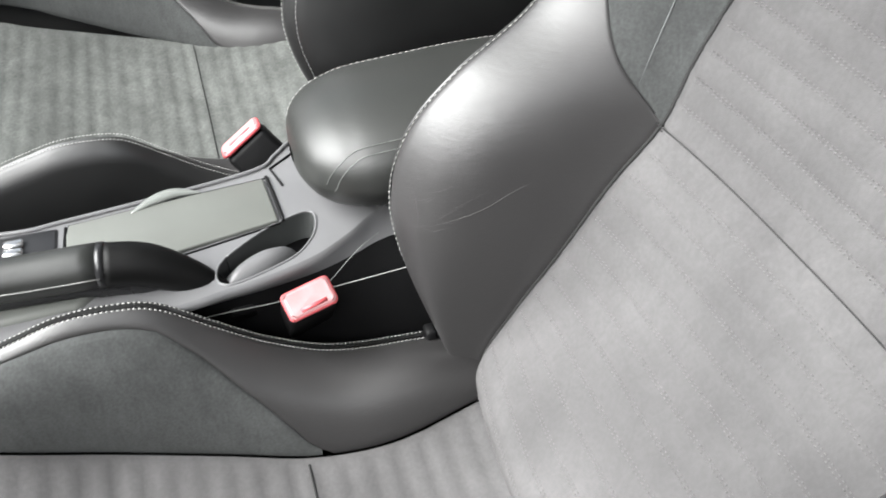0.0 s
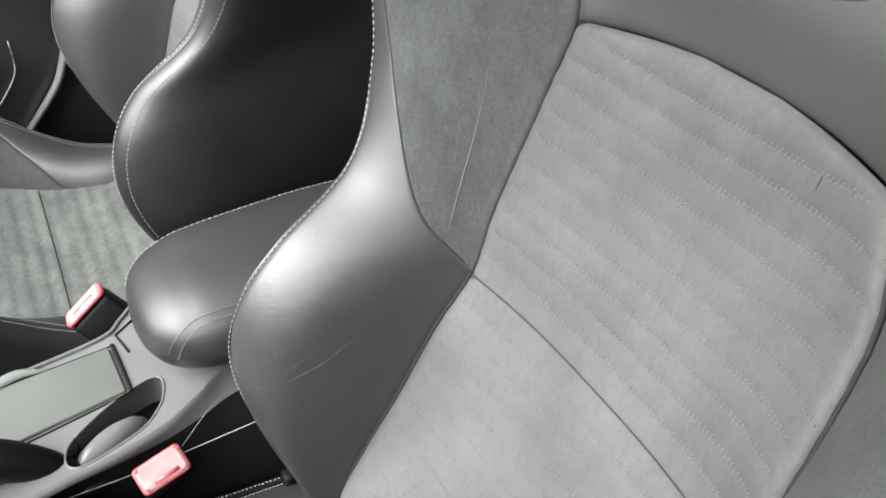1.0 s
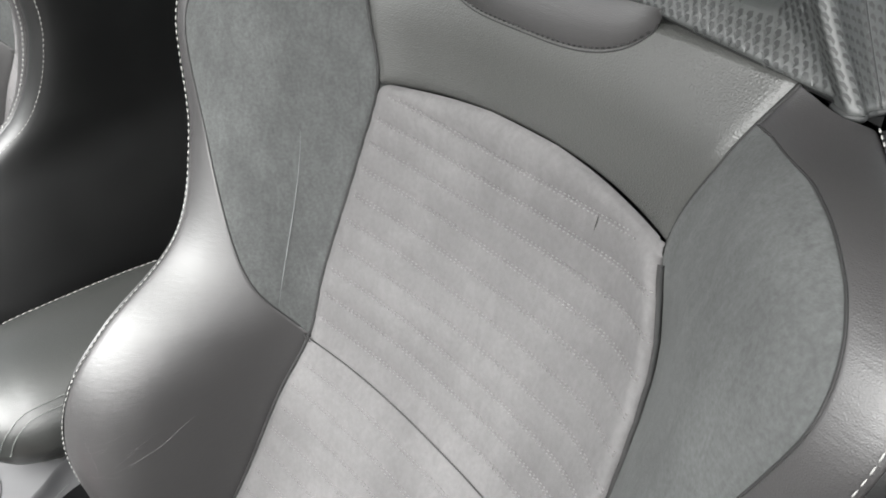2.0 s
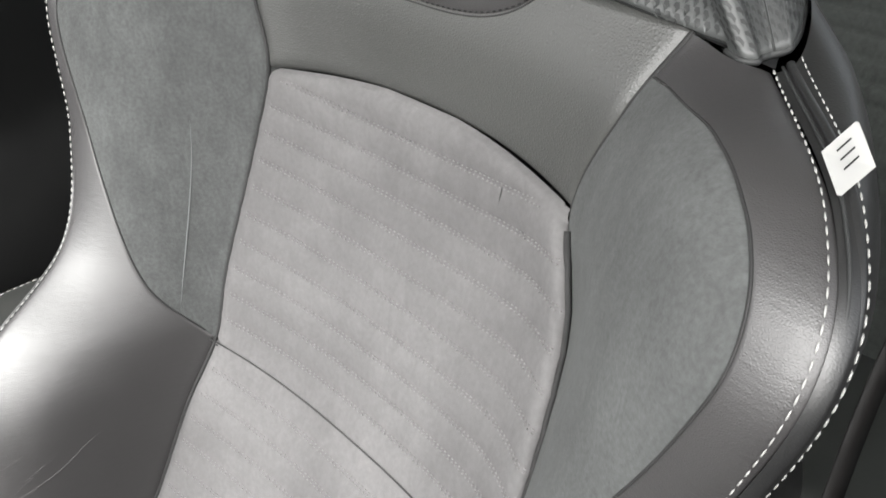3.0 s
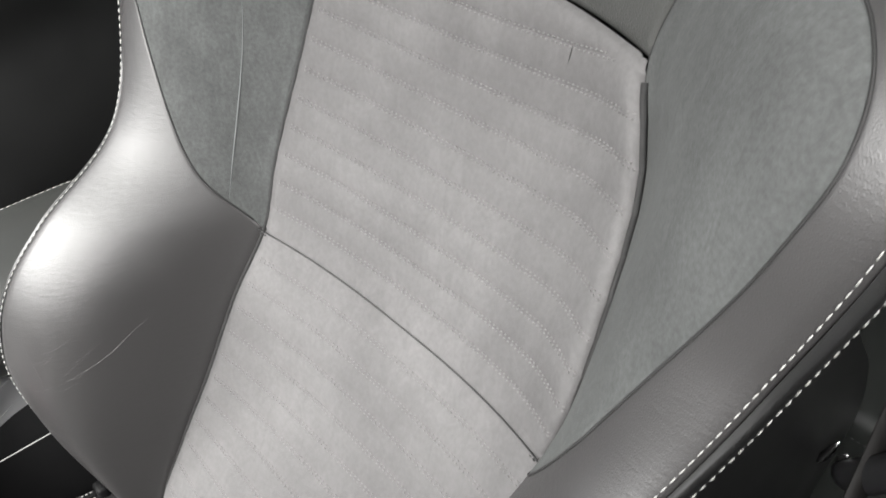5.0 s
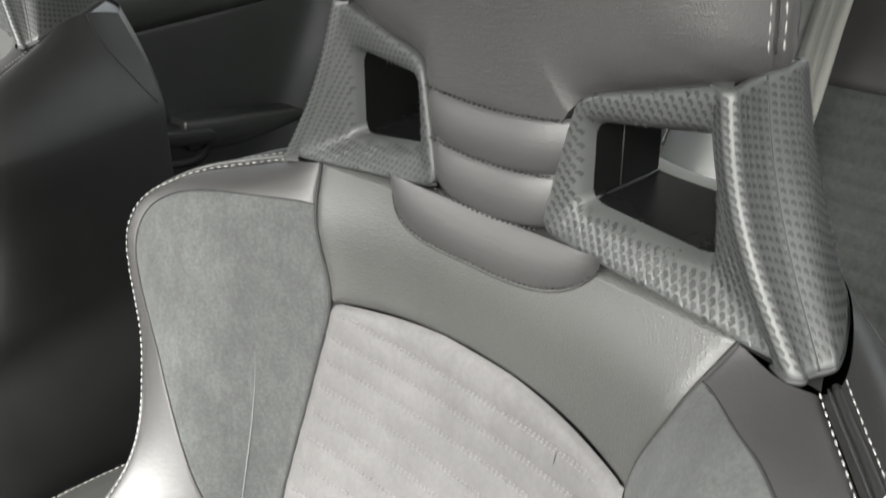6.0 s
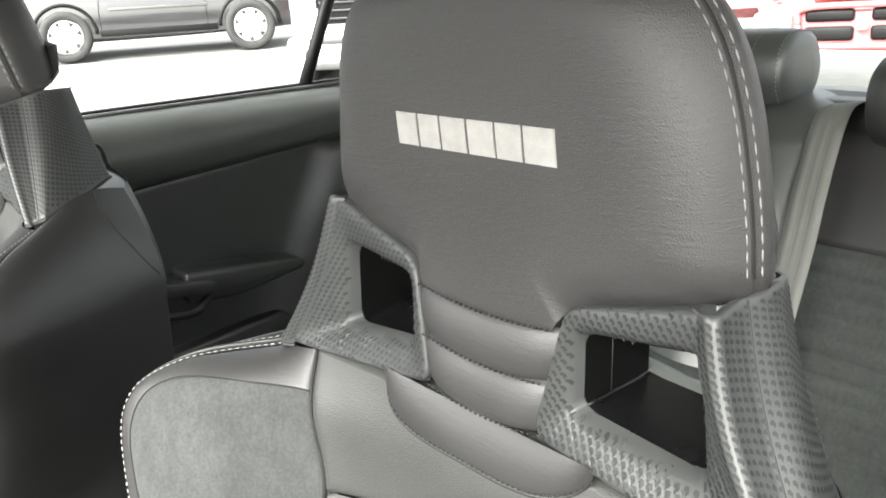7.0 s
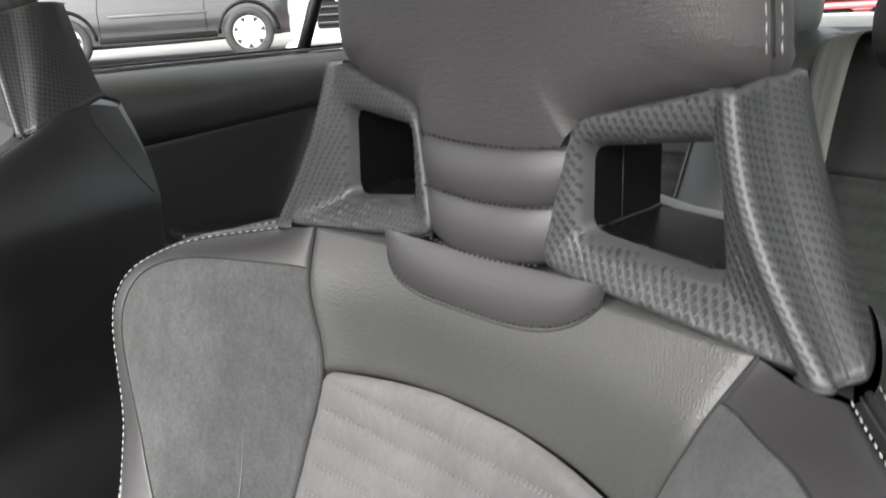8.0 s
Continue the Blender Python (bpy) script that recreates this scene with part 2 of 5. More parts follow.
def dashes(line, normal, pitch, length, width, lift=0.0003, rise=None):
    """Stitches: small rounded slips of thread along a polyline."""
    line, normal = np.asarray(line, float), np.asarray(normal, float)
    s = np.r_[0, np.cumsum(np.linalg.norm(np.diff(line, axis=0), axis=1))]
    rise = width * 0.6 if rise is None else rise
    verts, faces = [], []
    for c in np.arange(pitch * 0.5, s[-1] - pitch * 0.4, pitch):
        a, b, m = [np.array([np.interp(c + d, s, line[:, k]) for k in range(3)]) for d in (-length / 2, length / 2, 0)]
        n = np.array([np.interp(c, s, normal[:, k]) for k in range(3)])
        n /= np.linalg.norm(n) + 1e-9
        t = b - a
        side = np.cross(t, n)
        side /= np.linalg.norm(side) + 1e-9
        k = len(verts)
        h = width / 2
        m2, q = (a + b) / 2 + n * (lift + rise), (b - a) * 0.25
        verts += [a + n * lift * 0.2, m2 - q - side * h, m2 - q + side * h, m2 + q - side * h, m2 + q + side * h, b + n * lift * 0.2,
                  m - side * h - n * rise, m + side * h - n * rise]
        faces += [(k, k + 2, k + 1), (k + 1, k + 2, k + 4, k + 3), (k + 3, k + 4, k + 5), (k, k + 1, k + 6), (k + 1, k + 3, k + 6),
                  (k + 3, k + 5, k + 6), (k, k + 7, k + 2), (k + 2, k + 7, k + 4), (k + 4, k + 7, k + 5)]
    return (np.array(verts) if verts else np.zeros((3, 3))), (faces or [(0, 1, 2)])


def tube(line, radius, sides=8, up=(0, 0, 1), flat=1.0):
    """A tube along a polyline; radius may vary from point to point."""
    line = np.asarray(line, float)
    t = np.gradient(line, axis=0)
    t /= np.linalg.norm(t, axis=1, keepdims=True) + 1e-12
    a = np.cross(t, np.asarray(up, float))
    a /= np.linalg.norm(a, axis=1, keepdims=True) + 1e-12
    b = np.cross(a, t)
    r = np.broadcast_to(np.asarray(radius, float), (len(line),))[:, None, None]
    ang = np.linspace(0, 2 * np.pi, sides, endpoint=False)
    ring = line[:, None] + r * (np.cos(ang)[None, :, None] * a[:, None] + flat * np.sin(ang)[None, :, None] * b[:, None])
    v, f = grid(ring, wrap=True)
    n = len(line)
    f = f + [tuple(range(sides))[::-1], tuple((n - 1) * sides + i for i in range(sides))]
    return v, f


def rounded_box(lo, hi, bevel=0.005, seg=2, shear=None):
    bm = bmesh.new()
    bmesh.ops.create_cube(bm, size=1)
    lo, hi = Vector(lo), Vector(hi)
    for v in bm.verts:
        v.co = Vector([(a + b) / 2 + c * (b - a) for a, b, c in zip(lo, hi, v.co)])
        if shear:
            v.co = Vector(shear(v.co))
    if bevel:
        bmesh.ops.bevel(bm, geom=bm.edges[:], offset=bevel, segments=seg, profile=0.5, affect="EDGES")
    return bm


def prism(outline, axis, lo, hi, bevel=0.004, seg=2):
    """A flat outline (list of 2D points) pushed along an axis from lo to hi."""
    bm = bmesh.new()
    order = {"x": lambda a, b, c: (c, a, b), "y": lambda a, b, c: (a, c, b), "z": lambda a, b, c: (a, b, c)}[axis]
    rings = [[bm.verts.new(order(a, b, c)) for a, b in outline] for c in (lo, hi)]
    n = len(outline)
    bm.faces.new(rings[0][::-1])
    bm.faces.new(rings[1])
    for i in range(n):
        bm.faces.new((rings[0][i], rings[0][(i + 1) % n], rings[1][(i + 1) % n], rings[1][i]))
    bmesh.ops.recalc_face_normals(bm, faces=bm.faces[:])
    if bevel:
        bmesh.ops.bevel(bm, geom=bm.edges[:], offset=bevel, segments=seg, profile=0.5, affect="EDGES")
    return bm


def soft(keys, n):
    return cr(keys, np.linspace(0, len(keys) - 1, n))


# ---------------------------------------------------------------- the sports seat
SEAM = [(.168, .641, .933), (.152, .622, .898), (.133, .615, .846), (.145, .602, .786), (.151, .567, .696),
        (.149, .547, .642), (.154, .515, .590), (.160, .480, .520), (.166, .450, .463), (.163, .420, .408), (.143, .424, .368)]
EDGE = [(.203, .648, .928), (.259, .576, .919), (.283, .536, .884), (.262, .519, .790), (.238, .484, .717),
        (.222, .412, .670), (.221, .373, .627), (.222, .357, .573), (.218, .365, .510), (.193, .390, .442), (.160, .412, .385)]
OUTER = np.zeros((11, 3))  # the outer bolster is slightly fuller
OUTER[:6, 0] = [.0033, .0084, .0063, .0006, -.0011, -.0033]
OUTER[:6, 1] = [-.0072, -.0049, -.0060, .0008, -.0016, -.0011]
EDGES = {-1: np.array(EDGE), 1: np.array(EDGE) + OUTER}
BULGE = [.006, .018, .019, .020, .016, .016, .022, .025, .024, .012, .004]
BACK = [(.160, .744, .926), (.198, .742, .884), (.219, .738, .840), (.222, .728, .800), (.216, .718, .715),
        (.214, .745, .660), (.213, .782, .610), (.211, .803, .550), (.205, .800, .490), (.20, .790, .430), (.19, .78, .39)]
SUEDE_V = {-1: [.72, .735, .77, .84, .96, 1.15, 1.5, 2.1, 2.7, 3.2, 3.7, 4.2, 4.7, 5.0],
           1: [.555, .556, .560, .570, .59, .625, .69, .775, .90, 1.1, 1.3, 1.6, 2.0, 2.3, 2.65, 3.1, 3.5, 3.83, 4.3, 4.7, 5.0]}
SUEDE_S = {-1: [.0, .34, .56, .70, .80, .87, .90, .89, .84, .755, .62, .42, .15, .0],
           1: [.0, .20, .40, .53, .61, .665, .715, .76, .80, .84, .86, .875, .88, .865, .84, .785, .715, .63, .45, .22, .0]}


RIB = .0215
DOWN = np.linspace(0, 10, 400)
RUN = np.r_[0, np.cumsum(np.linalg.norm(np.diff(cr(SEAM, DOWN), axis=0), axis=1))]  # length along the cover


def bolster(side, v, s):
    """The bolster's skin: v runs down the seat, s from the centre seam to the stitched outer edge."""
    v, s = np.broadcast_arrays(np.asarray(v, float), np.asarray(s, float))
    a, b, h = cr(SEAM, v), cr(EDGES[side], v), cr(BULGE, v)[..., 0]
    d = b - a
    n = np.stack([d[..., 1], -d[..., 0], 0 * h], -1)
    n /= np.linalg.norm(n, axis=-1, keepdims=True) + 1e-12
    roll = 6.07 * s ** 1.7 * np.clip(1 - s, 0, 1) ** 0.9
    p = a + d * s[..., None] + n * (h * roll)[..., None]
    return p * np.array([side, 1, 1])


def flank(side, v, s, puff=0.0):
    """Side panel from the stitched edge to the back of the seat."""
    v, s = np.broadcast_arrays(np.asarray(v, float), np.asarray(s, float))
    a, b = cr(EDGES[side], v), cr(BACK, v)
    fat = puff * np.clip((v - .6) / 1.5, 0, 1) + (0.010 if side > 0 else 0.006)
    p = a + (b - a) * s[..., None] + np.array([1.0, 0, 0]) * (fat * np.sin(np.pi * s ** 0.45))[..., None]
    p[..., 2] += 0.014 * np.sin(np.pi * s) * np.clip(1.6 - v, 0, 1)
    return p * np.array([side, 1, 1])


def centre(x, v):
    """The seat's middle between the two seams; x from -1 to 1."""
    x, v = np.broadcast_arrays(np.asarray(x, float), np.asarray(v, float))
    a = cr(SEAM, v)
    hollow = cr([.006, .016, .022, .026, .029, .030, .028, .022, .006, -.010, -.012], v)[..., 0]
    p = a * np.stack([x, 1 + 0 * x, 1 + 0 * x], -1)
    p[..., 1] += hollow * (1 - np.abs(x) ** 2.2)
    return p


def seat(label, puff=0.0, cover=None):
    """A sports seat. puff: how far the side panel towards +x is padded out; cover: the cushion insert's material."""
    base = thing("sports_seat", label, "car seat", "front seats")
    front = (0, -1, 0.3)
    for side in (-1, 1):
        fat = puff if side > 0 else 0.0
        tow = (-side * 0.7, -0.7, 0.2)
        # leather part of the bolster, outside the suede field
        vs = np.unique(np.r_[np.linspace(0, 9.9, 165), np.linspace(.55, .86, 110), np.linspace(.87, 1.3, 30), np.linspace(4.6, 5.0, 20)])
        fine = cr(np.column_stack([SUEDE_V[side], SUEDE_S[side]]), np.linspace(0, len(SUEDE_V[side]) - 1, 400))
        s0 = np.interp(vs, fine[:, 0], np.clip(fine[:, 1], 0, 1), 0, 0)
        first = SUEDE_V[side][0]
        s0[(vs <= first) | (vs >= 5.0)] = 0
        f = np.linspace(0, 1, 44)
        p = bolster(side, vs[:, None], s0[:, None] + (1 - s0[:, None]) * f[None])
        p = tuck(p, tow, "l", 0.0022, 0.0007)
        p = tuck(p, tow, "r", 0.012, 0.0035)
        inner = bolster(side, vs, 0 * vs) + np.array([-side * .003, .022, -.004])
        p = np.concatenate([np.where((s0 < 1e-6)[:, None], inner, p[:, 0])[:, None], p], 1)
        hide = part("leather_bolster", grid(p, flip=side > 0), LEATHER, base, "smooth scuffed black leather bolster")
        # suede field
        ok = (vs >= first) & (vs <= 5.0)
        p = bolster(side, vs[ok][:, None], s0[ok][:, None] * f[None])
        p = tuck(p, tow, "r", 0.0022, 0.0007)
        p = np.concatenate([(bolster(side, vs[ok], 0 * vs[ok]) + np.array([-side * .003, .022, -.004]))[:, None], p], 1)
        part("suede_bolster", grid(p, flip=side > 0), SUEDE, base, "brushed grey suede bolster facing")
        # rolled piping along the outer edge
        vv = np.linspace(0.0, 8.8, 160)
        line = bolster(side, vv, 0.995 + 0 * vv)
        out = flank(side, vv, 0.035 + 0 * vv, fat)
        part("edge_piping", tube(line * 0.35 + out * 0.65 + np.array([0, 0.0035, 0]), 0.0019, 8, (0, 1, 0.2)), SIDE, base, "black leather piping")
        part("edge_groove", tube(line * 0.62 + out * 0.38 + np.array([0, 0.0012, 0]), 0.0007, 6, (0, 1, 0.2)), EMBOSS, base, "dark groove beside the piping")
        # creases across the narrow waist of the bolster
        rnd = random.Random(8)
        for k in range(5 if side < 0 else 0):
            v0 = rnd.uniform(2.5, 4.4)
            cv = np.linspace(v0, v0 + rnd.uniform(.06, .16), 14)
            cs = np.linspace(rnd.uniform(.90, .93), rnd.uniform(.955, .975), 14)
            part("crease", tube(bolster(side, cv, cs), .00035 * np.sin(np.linspace(.1, 3.04, 14)), 5), LEATHER, hide)
        # side panel
        vf = np.linspace(0, 9, 130)
        end = np.interp(vf, [0, .6, 1.0, 1.6, 2.4, 3.6, 9], [.97, .95, .92, .80, .40, .05, .05])
        f = np.r_[np.linspace(0, .3, 14), np.linspace(.34, 1, 14)]
        p = flank(side, vf[:, None], end[:, None] * f[None], fat)
        p = tuck(p, (side, 0, 0), "l", 0.006, 0.002)
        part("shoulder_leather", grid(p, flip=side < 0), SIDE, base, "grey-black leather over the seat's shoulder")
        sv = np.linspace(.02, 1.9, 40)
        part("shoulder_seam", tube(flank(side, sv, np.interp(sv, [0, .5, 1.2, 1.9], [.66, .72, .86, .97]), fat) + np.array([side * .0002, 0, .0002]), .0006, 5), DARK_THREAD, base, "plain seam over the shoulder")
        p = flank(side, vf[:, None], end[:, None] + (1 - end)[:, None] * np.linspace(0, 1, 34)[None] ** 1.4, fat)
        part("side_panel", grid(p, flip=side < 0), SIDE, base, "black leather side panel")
        # stitches on both sides of the piping
        def padded(side, v, s):
            return flank(side, v, s, fat)
        for fn in (bolster, padded):
            vv = np.linspace(0.0, 8.6, 270)
            gap = np.linalg.norm(cr(BACK, vv) - cr(EDGES[side], vv), axis=1)
            s = 0.985 if fn is bolster else 0.0108 / gap
            ln = fn(side, vv, s + 0 * vv)
            e = 1e-3
            nn = np.cross(fn(side, vv + e, s + 0 * vv) - ln, fn(side, vv, s + e + 0 * vv) - ln)
            nn /= np.linalg.norm(nn, axis=1, keepdims=True) + 1e-12
            ref = np.array(tow if fn is bolster else (side, -0.4, 0.2))
            nn *= np.sign(nn @ ref)[:, None]
            part("stitching", dashes(ln, nn, 0.0054, 0.0043, 0.00055, 0.0001, 0.0004), THREAD, base, "white contrast stitching")
        # dark cord in the seam beside the insert
        vv = np.linspace(0.0, 9.8, 150)
        part("seam_cord", tube(bolster(side, vv, 0 * vv) + np.array([0, .0022, 0]), .0018, 6), DARK_THREAD, base)
        # dark stitched line where the suede ends
        ln = bolster(side, fine[:-12, 0], np.clip(fine[:-12, 1], 0, 1)) + np.array([0, .0004, 0])
        part("suede_seam", tube(ln, 0.0007, 5), DARK_THREAD, base)

    # insert, in an upper and a lower piece with sewn cross ribs
    x = np.linspace(-1, 1, 91)
    top = 2.04 - 0.13 * (1 - np.abs(x) ** 2.2)
    mid = 5.0 + 0.28 * (1 - np.abs(x) ** 2.0)
    rows = np.linspace(0, 1, 170)[:, None]
    for nm, v0, v1 in (("upper_insert", top, mid), ("lower_insert", mid, 9.85 + 0 * x)):
        v = v0[None] + (v1 - v0)[None] * rows
        p = centre(x[None] + 0 * rows, v)
        n = normals(p, front)
        cross = 5.0 + 0.28 * (1 - np.abs(x) ** 2.0)
        rib = np.abs(np.sin(np.pi * (np.interp(v, DOWN, RUN) - np.interp(cross, DOWN, RUN)[None]) / RIB)) ** 0.5
        fade = np.clip((1 - np.abs(x)) * 14, 0, 1)[None] * np.clip(np.minimum(rows, 1 - rows) * 28, 0, 1)
        p = p + n * (.006 - (1 - rib) * (.0016 if nm == "upper_insert" else .0010) * fade)[..., None]
        p = tuck(p, front, "lr" if nm == "lower_insert" else "l", 0.016, 0.014)
        if nm == "upper_insert":  # the padding hangs over the outer seam and folds under
            p = tuck(p, front, "r", 0.010, 0.005)
            over = np.clip((x - .74) / .26, 0, 1)[None] ** 1.6 * np.sin(np.pi * np.clip((v - 2.10) / 2.85, 0, 1)) ** .7
            p = p + over[..., None] * np.array([.0075, -.0115, 0])
            fold = p[:, -1] + over[:, -1:] * np.array([-.0050, .020, 0])
        p = tuck(p, front, "t" if nm == "upper_insert" else "x", 0.010, 0.007)
        p = tuck(p, front, "b" if nm == "upper_insert" else "t", 0.004, 0.0015)
        if nm == "upper_insert":
            p = np.concatenate([p, fold[:, None]], 1)
        panel = part(nm, grid(p), INSERT, base, "ribbed light grey suede insert")
        if nm == "upper_insert":
            # dark tube stands in for the shade along the overhang's seam
            part("edge_shade", tube(p[8:-2, -2] * .86 + p[8:-2, -1] * .14 + np.array([.0010, 0, 0]), .0019, 6), DARK_THREAD, panel, "dark strip for the seam and shade under the insert's outer edge")
        # paired stitches along each rib
        pieces = []
        skin = p[:, :len(x)]
        along = (np.interp(v, DOWN, RUN) - np.interp(cross, DOWN, RUN)[None])
        up = np.array([0, -0.94, 0.34])
        for k in range(-16, 24):
            for dv in (-.0012, .0012):
                ln = []
                for c in range(3, 91):
                    r = np.interp(k * RIB + dv, along[:, c], np.arange(170))
                    if k and 6 < r < 164:
                        ln.append([np.interp(r, np.arange(170), skin[:, c, q]) for q in range(3)])
                if len(ln) > 12:
                    width = .0010 if nm == "upper_insert" else .0007
                    pieces.append(dashes(cr(ln, np.linspace(0, len(ln) - 1, 170)), np.tile(up, (170, 1)), .0040, .0024, width, .0002, .0004))
        part("rib_stitching", join(*pieces), INSERT_THREAD, panel, "pale grey tonal rib stitching")
    ln = centre(np.linspace(-.99, .99, 80), 5.0 + 0.28 * (1 - np.linspace(-.99, .99, 80) ** 2))
    nn = np.tile(np.array([0, -0.94, 0.34]), (80, 1))
    ln = ln + nn * .0052
    part("cross_seam", tube(ln + nn * 0.0002, .0006, 5), DARK_THREAD, base, "dark cross seam")
    part("cross_stitching", dashes(ln + nn * 0.0002 - np.array([0, 0, .0026]), nn, 0.0042, 0.0032, 0.0008), DARK_THREAD, base)

    # leather yoke above the insert
    v = 0.0 + (top[None] - 0.0) * np.linspace(0, 1, 60)[:, None]
    p = centre(x[None] + 0 * v, v)
    p = tuck(p, front, "lrb", 0.010, 0.004)
    up = np.linspace(1, .1, 8)[:, None, None] * np.array([0, .05, .022])
    p = np.concatenate([p[:1] + up, p])
    part("leather_yoke", grid(p), LEATHER_GREY, base, "grained charcoal leather shoulder yoke")

    # back shell and top
    v = np.linspace(0, 9, 60)[:, None]
    t = np.linspace(-1, 1, 31)[None]
    p = cr(BACK, v + 0 * t) * np.stack([t + 0 * v, 1 + 0 * t * v, 1 + 0 * t * v], -1)
    p[..., 1] += 0.025 * (1 - t ** 4)
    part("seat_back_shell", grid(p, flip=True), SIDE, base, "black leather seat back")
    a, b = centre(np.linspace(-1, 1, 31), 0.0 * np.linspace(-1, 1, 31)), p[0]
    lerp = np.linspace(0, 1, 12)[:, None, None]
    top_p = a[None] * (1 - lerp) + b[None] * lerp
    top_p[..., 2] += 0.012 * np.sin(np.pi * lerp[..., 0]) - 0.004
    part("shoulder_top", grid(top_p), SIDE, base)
    for side in (-1, 1):
        q = cr(EDGES[side], np.linspace(0, 0.0, 2))[0] * np.array([side, 1, 1])
        e = [cr(SEAM, np.array(0.0)) * np.array([side, 1, 1]), q, cr(BACK, np.array(0.0)) * np.array([side, 1, 1])]
        part("shoulder_gusset", (np.array(e), [(0, 1, 2)]), SIDE, base)

    # neck pad with three sewn rolls and its tongue over the yoke
    for k in range(2):
        zz = np.linspace(.944 + .0302 * k, .944 + .0302 * (k + 1) + (.004 if k == 2 else 0), 26)[:, None]
        xx = np.linspace(-1, 1, 41)[None]
        hw = np.interp(zz, [.944, 1.0, 1.04], [.046, .056, .052])
        puff = np.abs(np.sin(np.pi * np.clip((zz - zz[0]) / .0302, 0, 1))) ** .6
        yy = .6475 + 0.10 * (zz - .944) + .006 * xx ** 4 - .0048 * puff + .010 * np.clip((zz - 1.022) / .016, 0, 1) + 0 * xx
        part("neck_roll", grid(np.stack([xx * hw, yy, zz - 0.004 * (1 - xx ** 2) + .002], -1)), LEATHER, base, "sewn black leather roll")
    for k in range(3):
        z0 = .944 + .0302 * k
        hw = np.interp(z0, [.944, 1.0], [.045, .056])
        ln = np.stack([np.linspace(-hw, hw, 40), np.full(40, .6475 + 0.10 * (z0 - .944) - .0006), z0 - 0.004 * (1 - np.linspace(-1, 1, 40) ** 2) + .002], -1)
        part("roll_seam", dashes(ln, np.tile((0, -1, 0.1), (40, 1)), 0.0042, 0.003, 0.0011), DARK_THREAD, base)
    xx = np.linspace(-1, 1, 81)[None]
    tt = np.linspace(0, 1, 30)[:, None]
    zt = .9425 + .003 * np.abs(xx) ** 2
    low = zt - (.0325 + .003 * np.abs(xx) ** 2) * np.where(xx < 0, (1 - np.abs(xx) ** 4) ** .42, (1 - np.abs(xx) ** 2.6) ** .55)
    z = zt + (low - zt) * tt
    down = np.linspace(0, 1.6, 60)
    level = cr(SEAM, down)[:, 2]
    foot = centre(xx * .088 / .155, np.interp(-low, -level, down))[..., 1] + .0006
    head_y = .6470 - .0035 * xx ** 2
    p = np.stack([xx * .088 + 0 * tt, head_y * (1 - tt) + foot * tt - .0042 * np.sin(np.pi * tt) ** .75 * (1 - xx ** 4), z], -1)
    tongue = part("pad_tongue", grid(p), LEATHER, base, "leather tongue of the neck pad")
    hem = p[-1, 1:-1] + np.array([0, -.0006, -.0008])
    part("tongue_seam", tube(hem, .0006, 5), DARK_THREAD, tongue, "dark seam round the tongue")
    part("tongue_stitching", dashes(p[-2, 2:-2] + np.array([0, -.0004, .0006]), np.tile((0, -.97, .24), (77, 1)), .0042, .0030, .0008), DARK_THREAD, tongue)

    # headrest
    half = np.vstack([soft([(0, .996), (.030, .997), (.050, 1.001)], 14), soft([(.053, 1.006), (.060, 1.0150), (.072, 1.0180), (.105, 1.0245), (.136, 1.0340), (.1455, 1.0385)], 36),
                      soft([(.1472, 1.0430), (.1480, 1.060), (.1460, 1.090), (.1415, 1.120), (.1320, 1.150), (.1150, 1.173), (.0880, 1.187), (.0480, 1.194), (0, 1.195)], 80)])
    out = np.vstack([half, half[-2:0:-1] * np.array([-1, 1])])
    for _ in range(2):
        out = (np.roll(out, 1, 0) + 2 * out + np.roll(out, -1, 0)) / 4
    out[:, 0] *= np.where(out[:, 0] < 0, 1 + .055 * np.clip((1.11 - out[:, 1]) / .05, 0, 1), .985)
    mid = np.array([0, 1.10])
    low = np.clip((1.05 - out[:, 1]) / .04, 0, 1)
    reach = np.abs(out[:, 0])
    ye = .030 * (1 - low) + low * (.003 + .013 * np.clip((reach - .055) / .03, 0, 1) + .029 * np.clip((reach - .128) / .016, 0, 1))
    rs = np.r_[np.linspace(1, .9, 16), np.linspace(.88, 0.02, 24)]
    rows = []
    for r in rs:
        q = mid + (out - mid) * r
        rows.append(np.column_stack([q[:, 0], np.interp(q[:, 1], [1.0, 1.05, 1.10, 1.195], [.653, .650, .646, .640]) + ye * r ** 9, q[:, 1]]))
    rows = np.array(rows)
    head = part("headrest_front", grid(rows, wrap=True), CREASED, base, "grained black leather headrest cushion")
    loop = rows[0]
    tang = np.roll(loop, -1, 0)[:, [0, 2]] - np.roll(loop, 1, 0)[:, [0, 2]]
    tang /= np.linalg.norm(tang, axis=1, keepdims=True) + 1e-12
    outw = np.column_stack([tang[:, 1], 0 * tang[:, 0], -tang[:, 0]])
    ring = [loop + outw * o + np.array([0, dy, 0]) for o, dy in ((0, 0), (-.0012, .0035), (.0016, .006), (.0020, .011), (-.0005, .018), (-.008, .033), (-.022, .046), (-.045, .055))]
    part("headrest_back", grid(np.array(ring), wrap=True, flip=True), CREASED, head, "black leather headrest shell")
    back = ring[-1]
    cap = np.array([back.mean(0) + (back - back.mean(0)) * f + np.array([0, .006 * (1 - f), 0]) for f in (1, .6, .2, .01)])
    part("headrest_rear", grid(cap, wrap=True, flip=True), SIDE, head)
    keep = loop[:, 2] > 1.046
    first = int(np.argmax(np.roll(keep, 1) < keep))
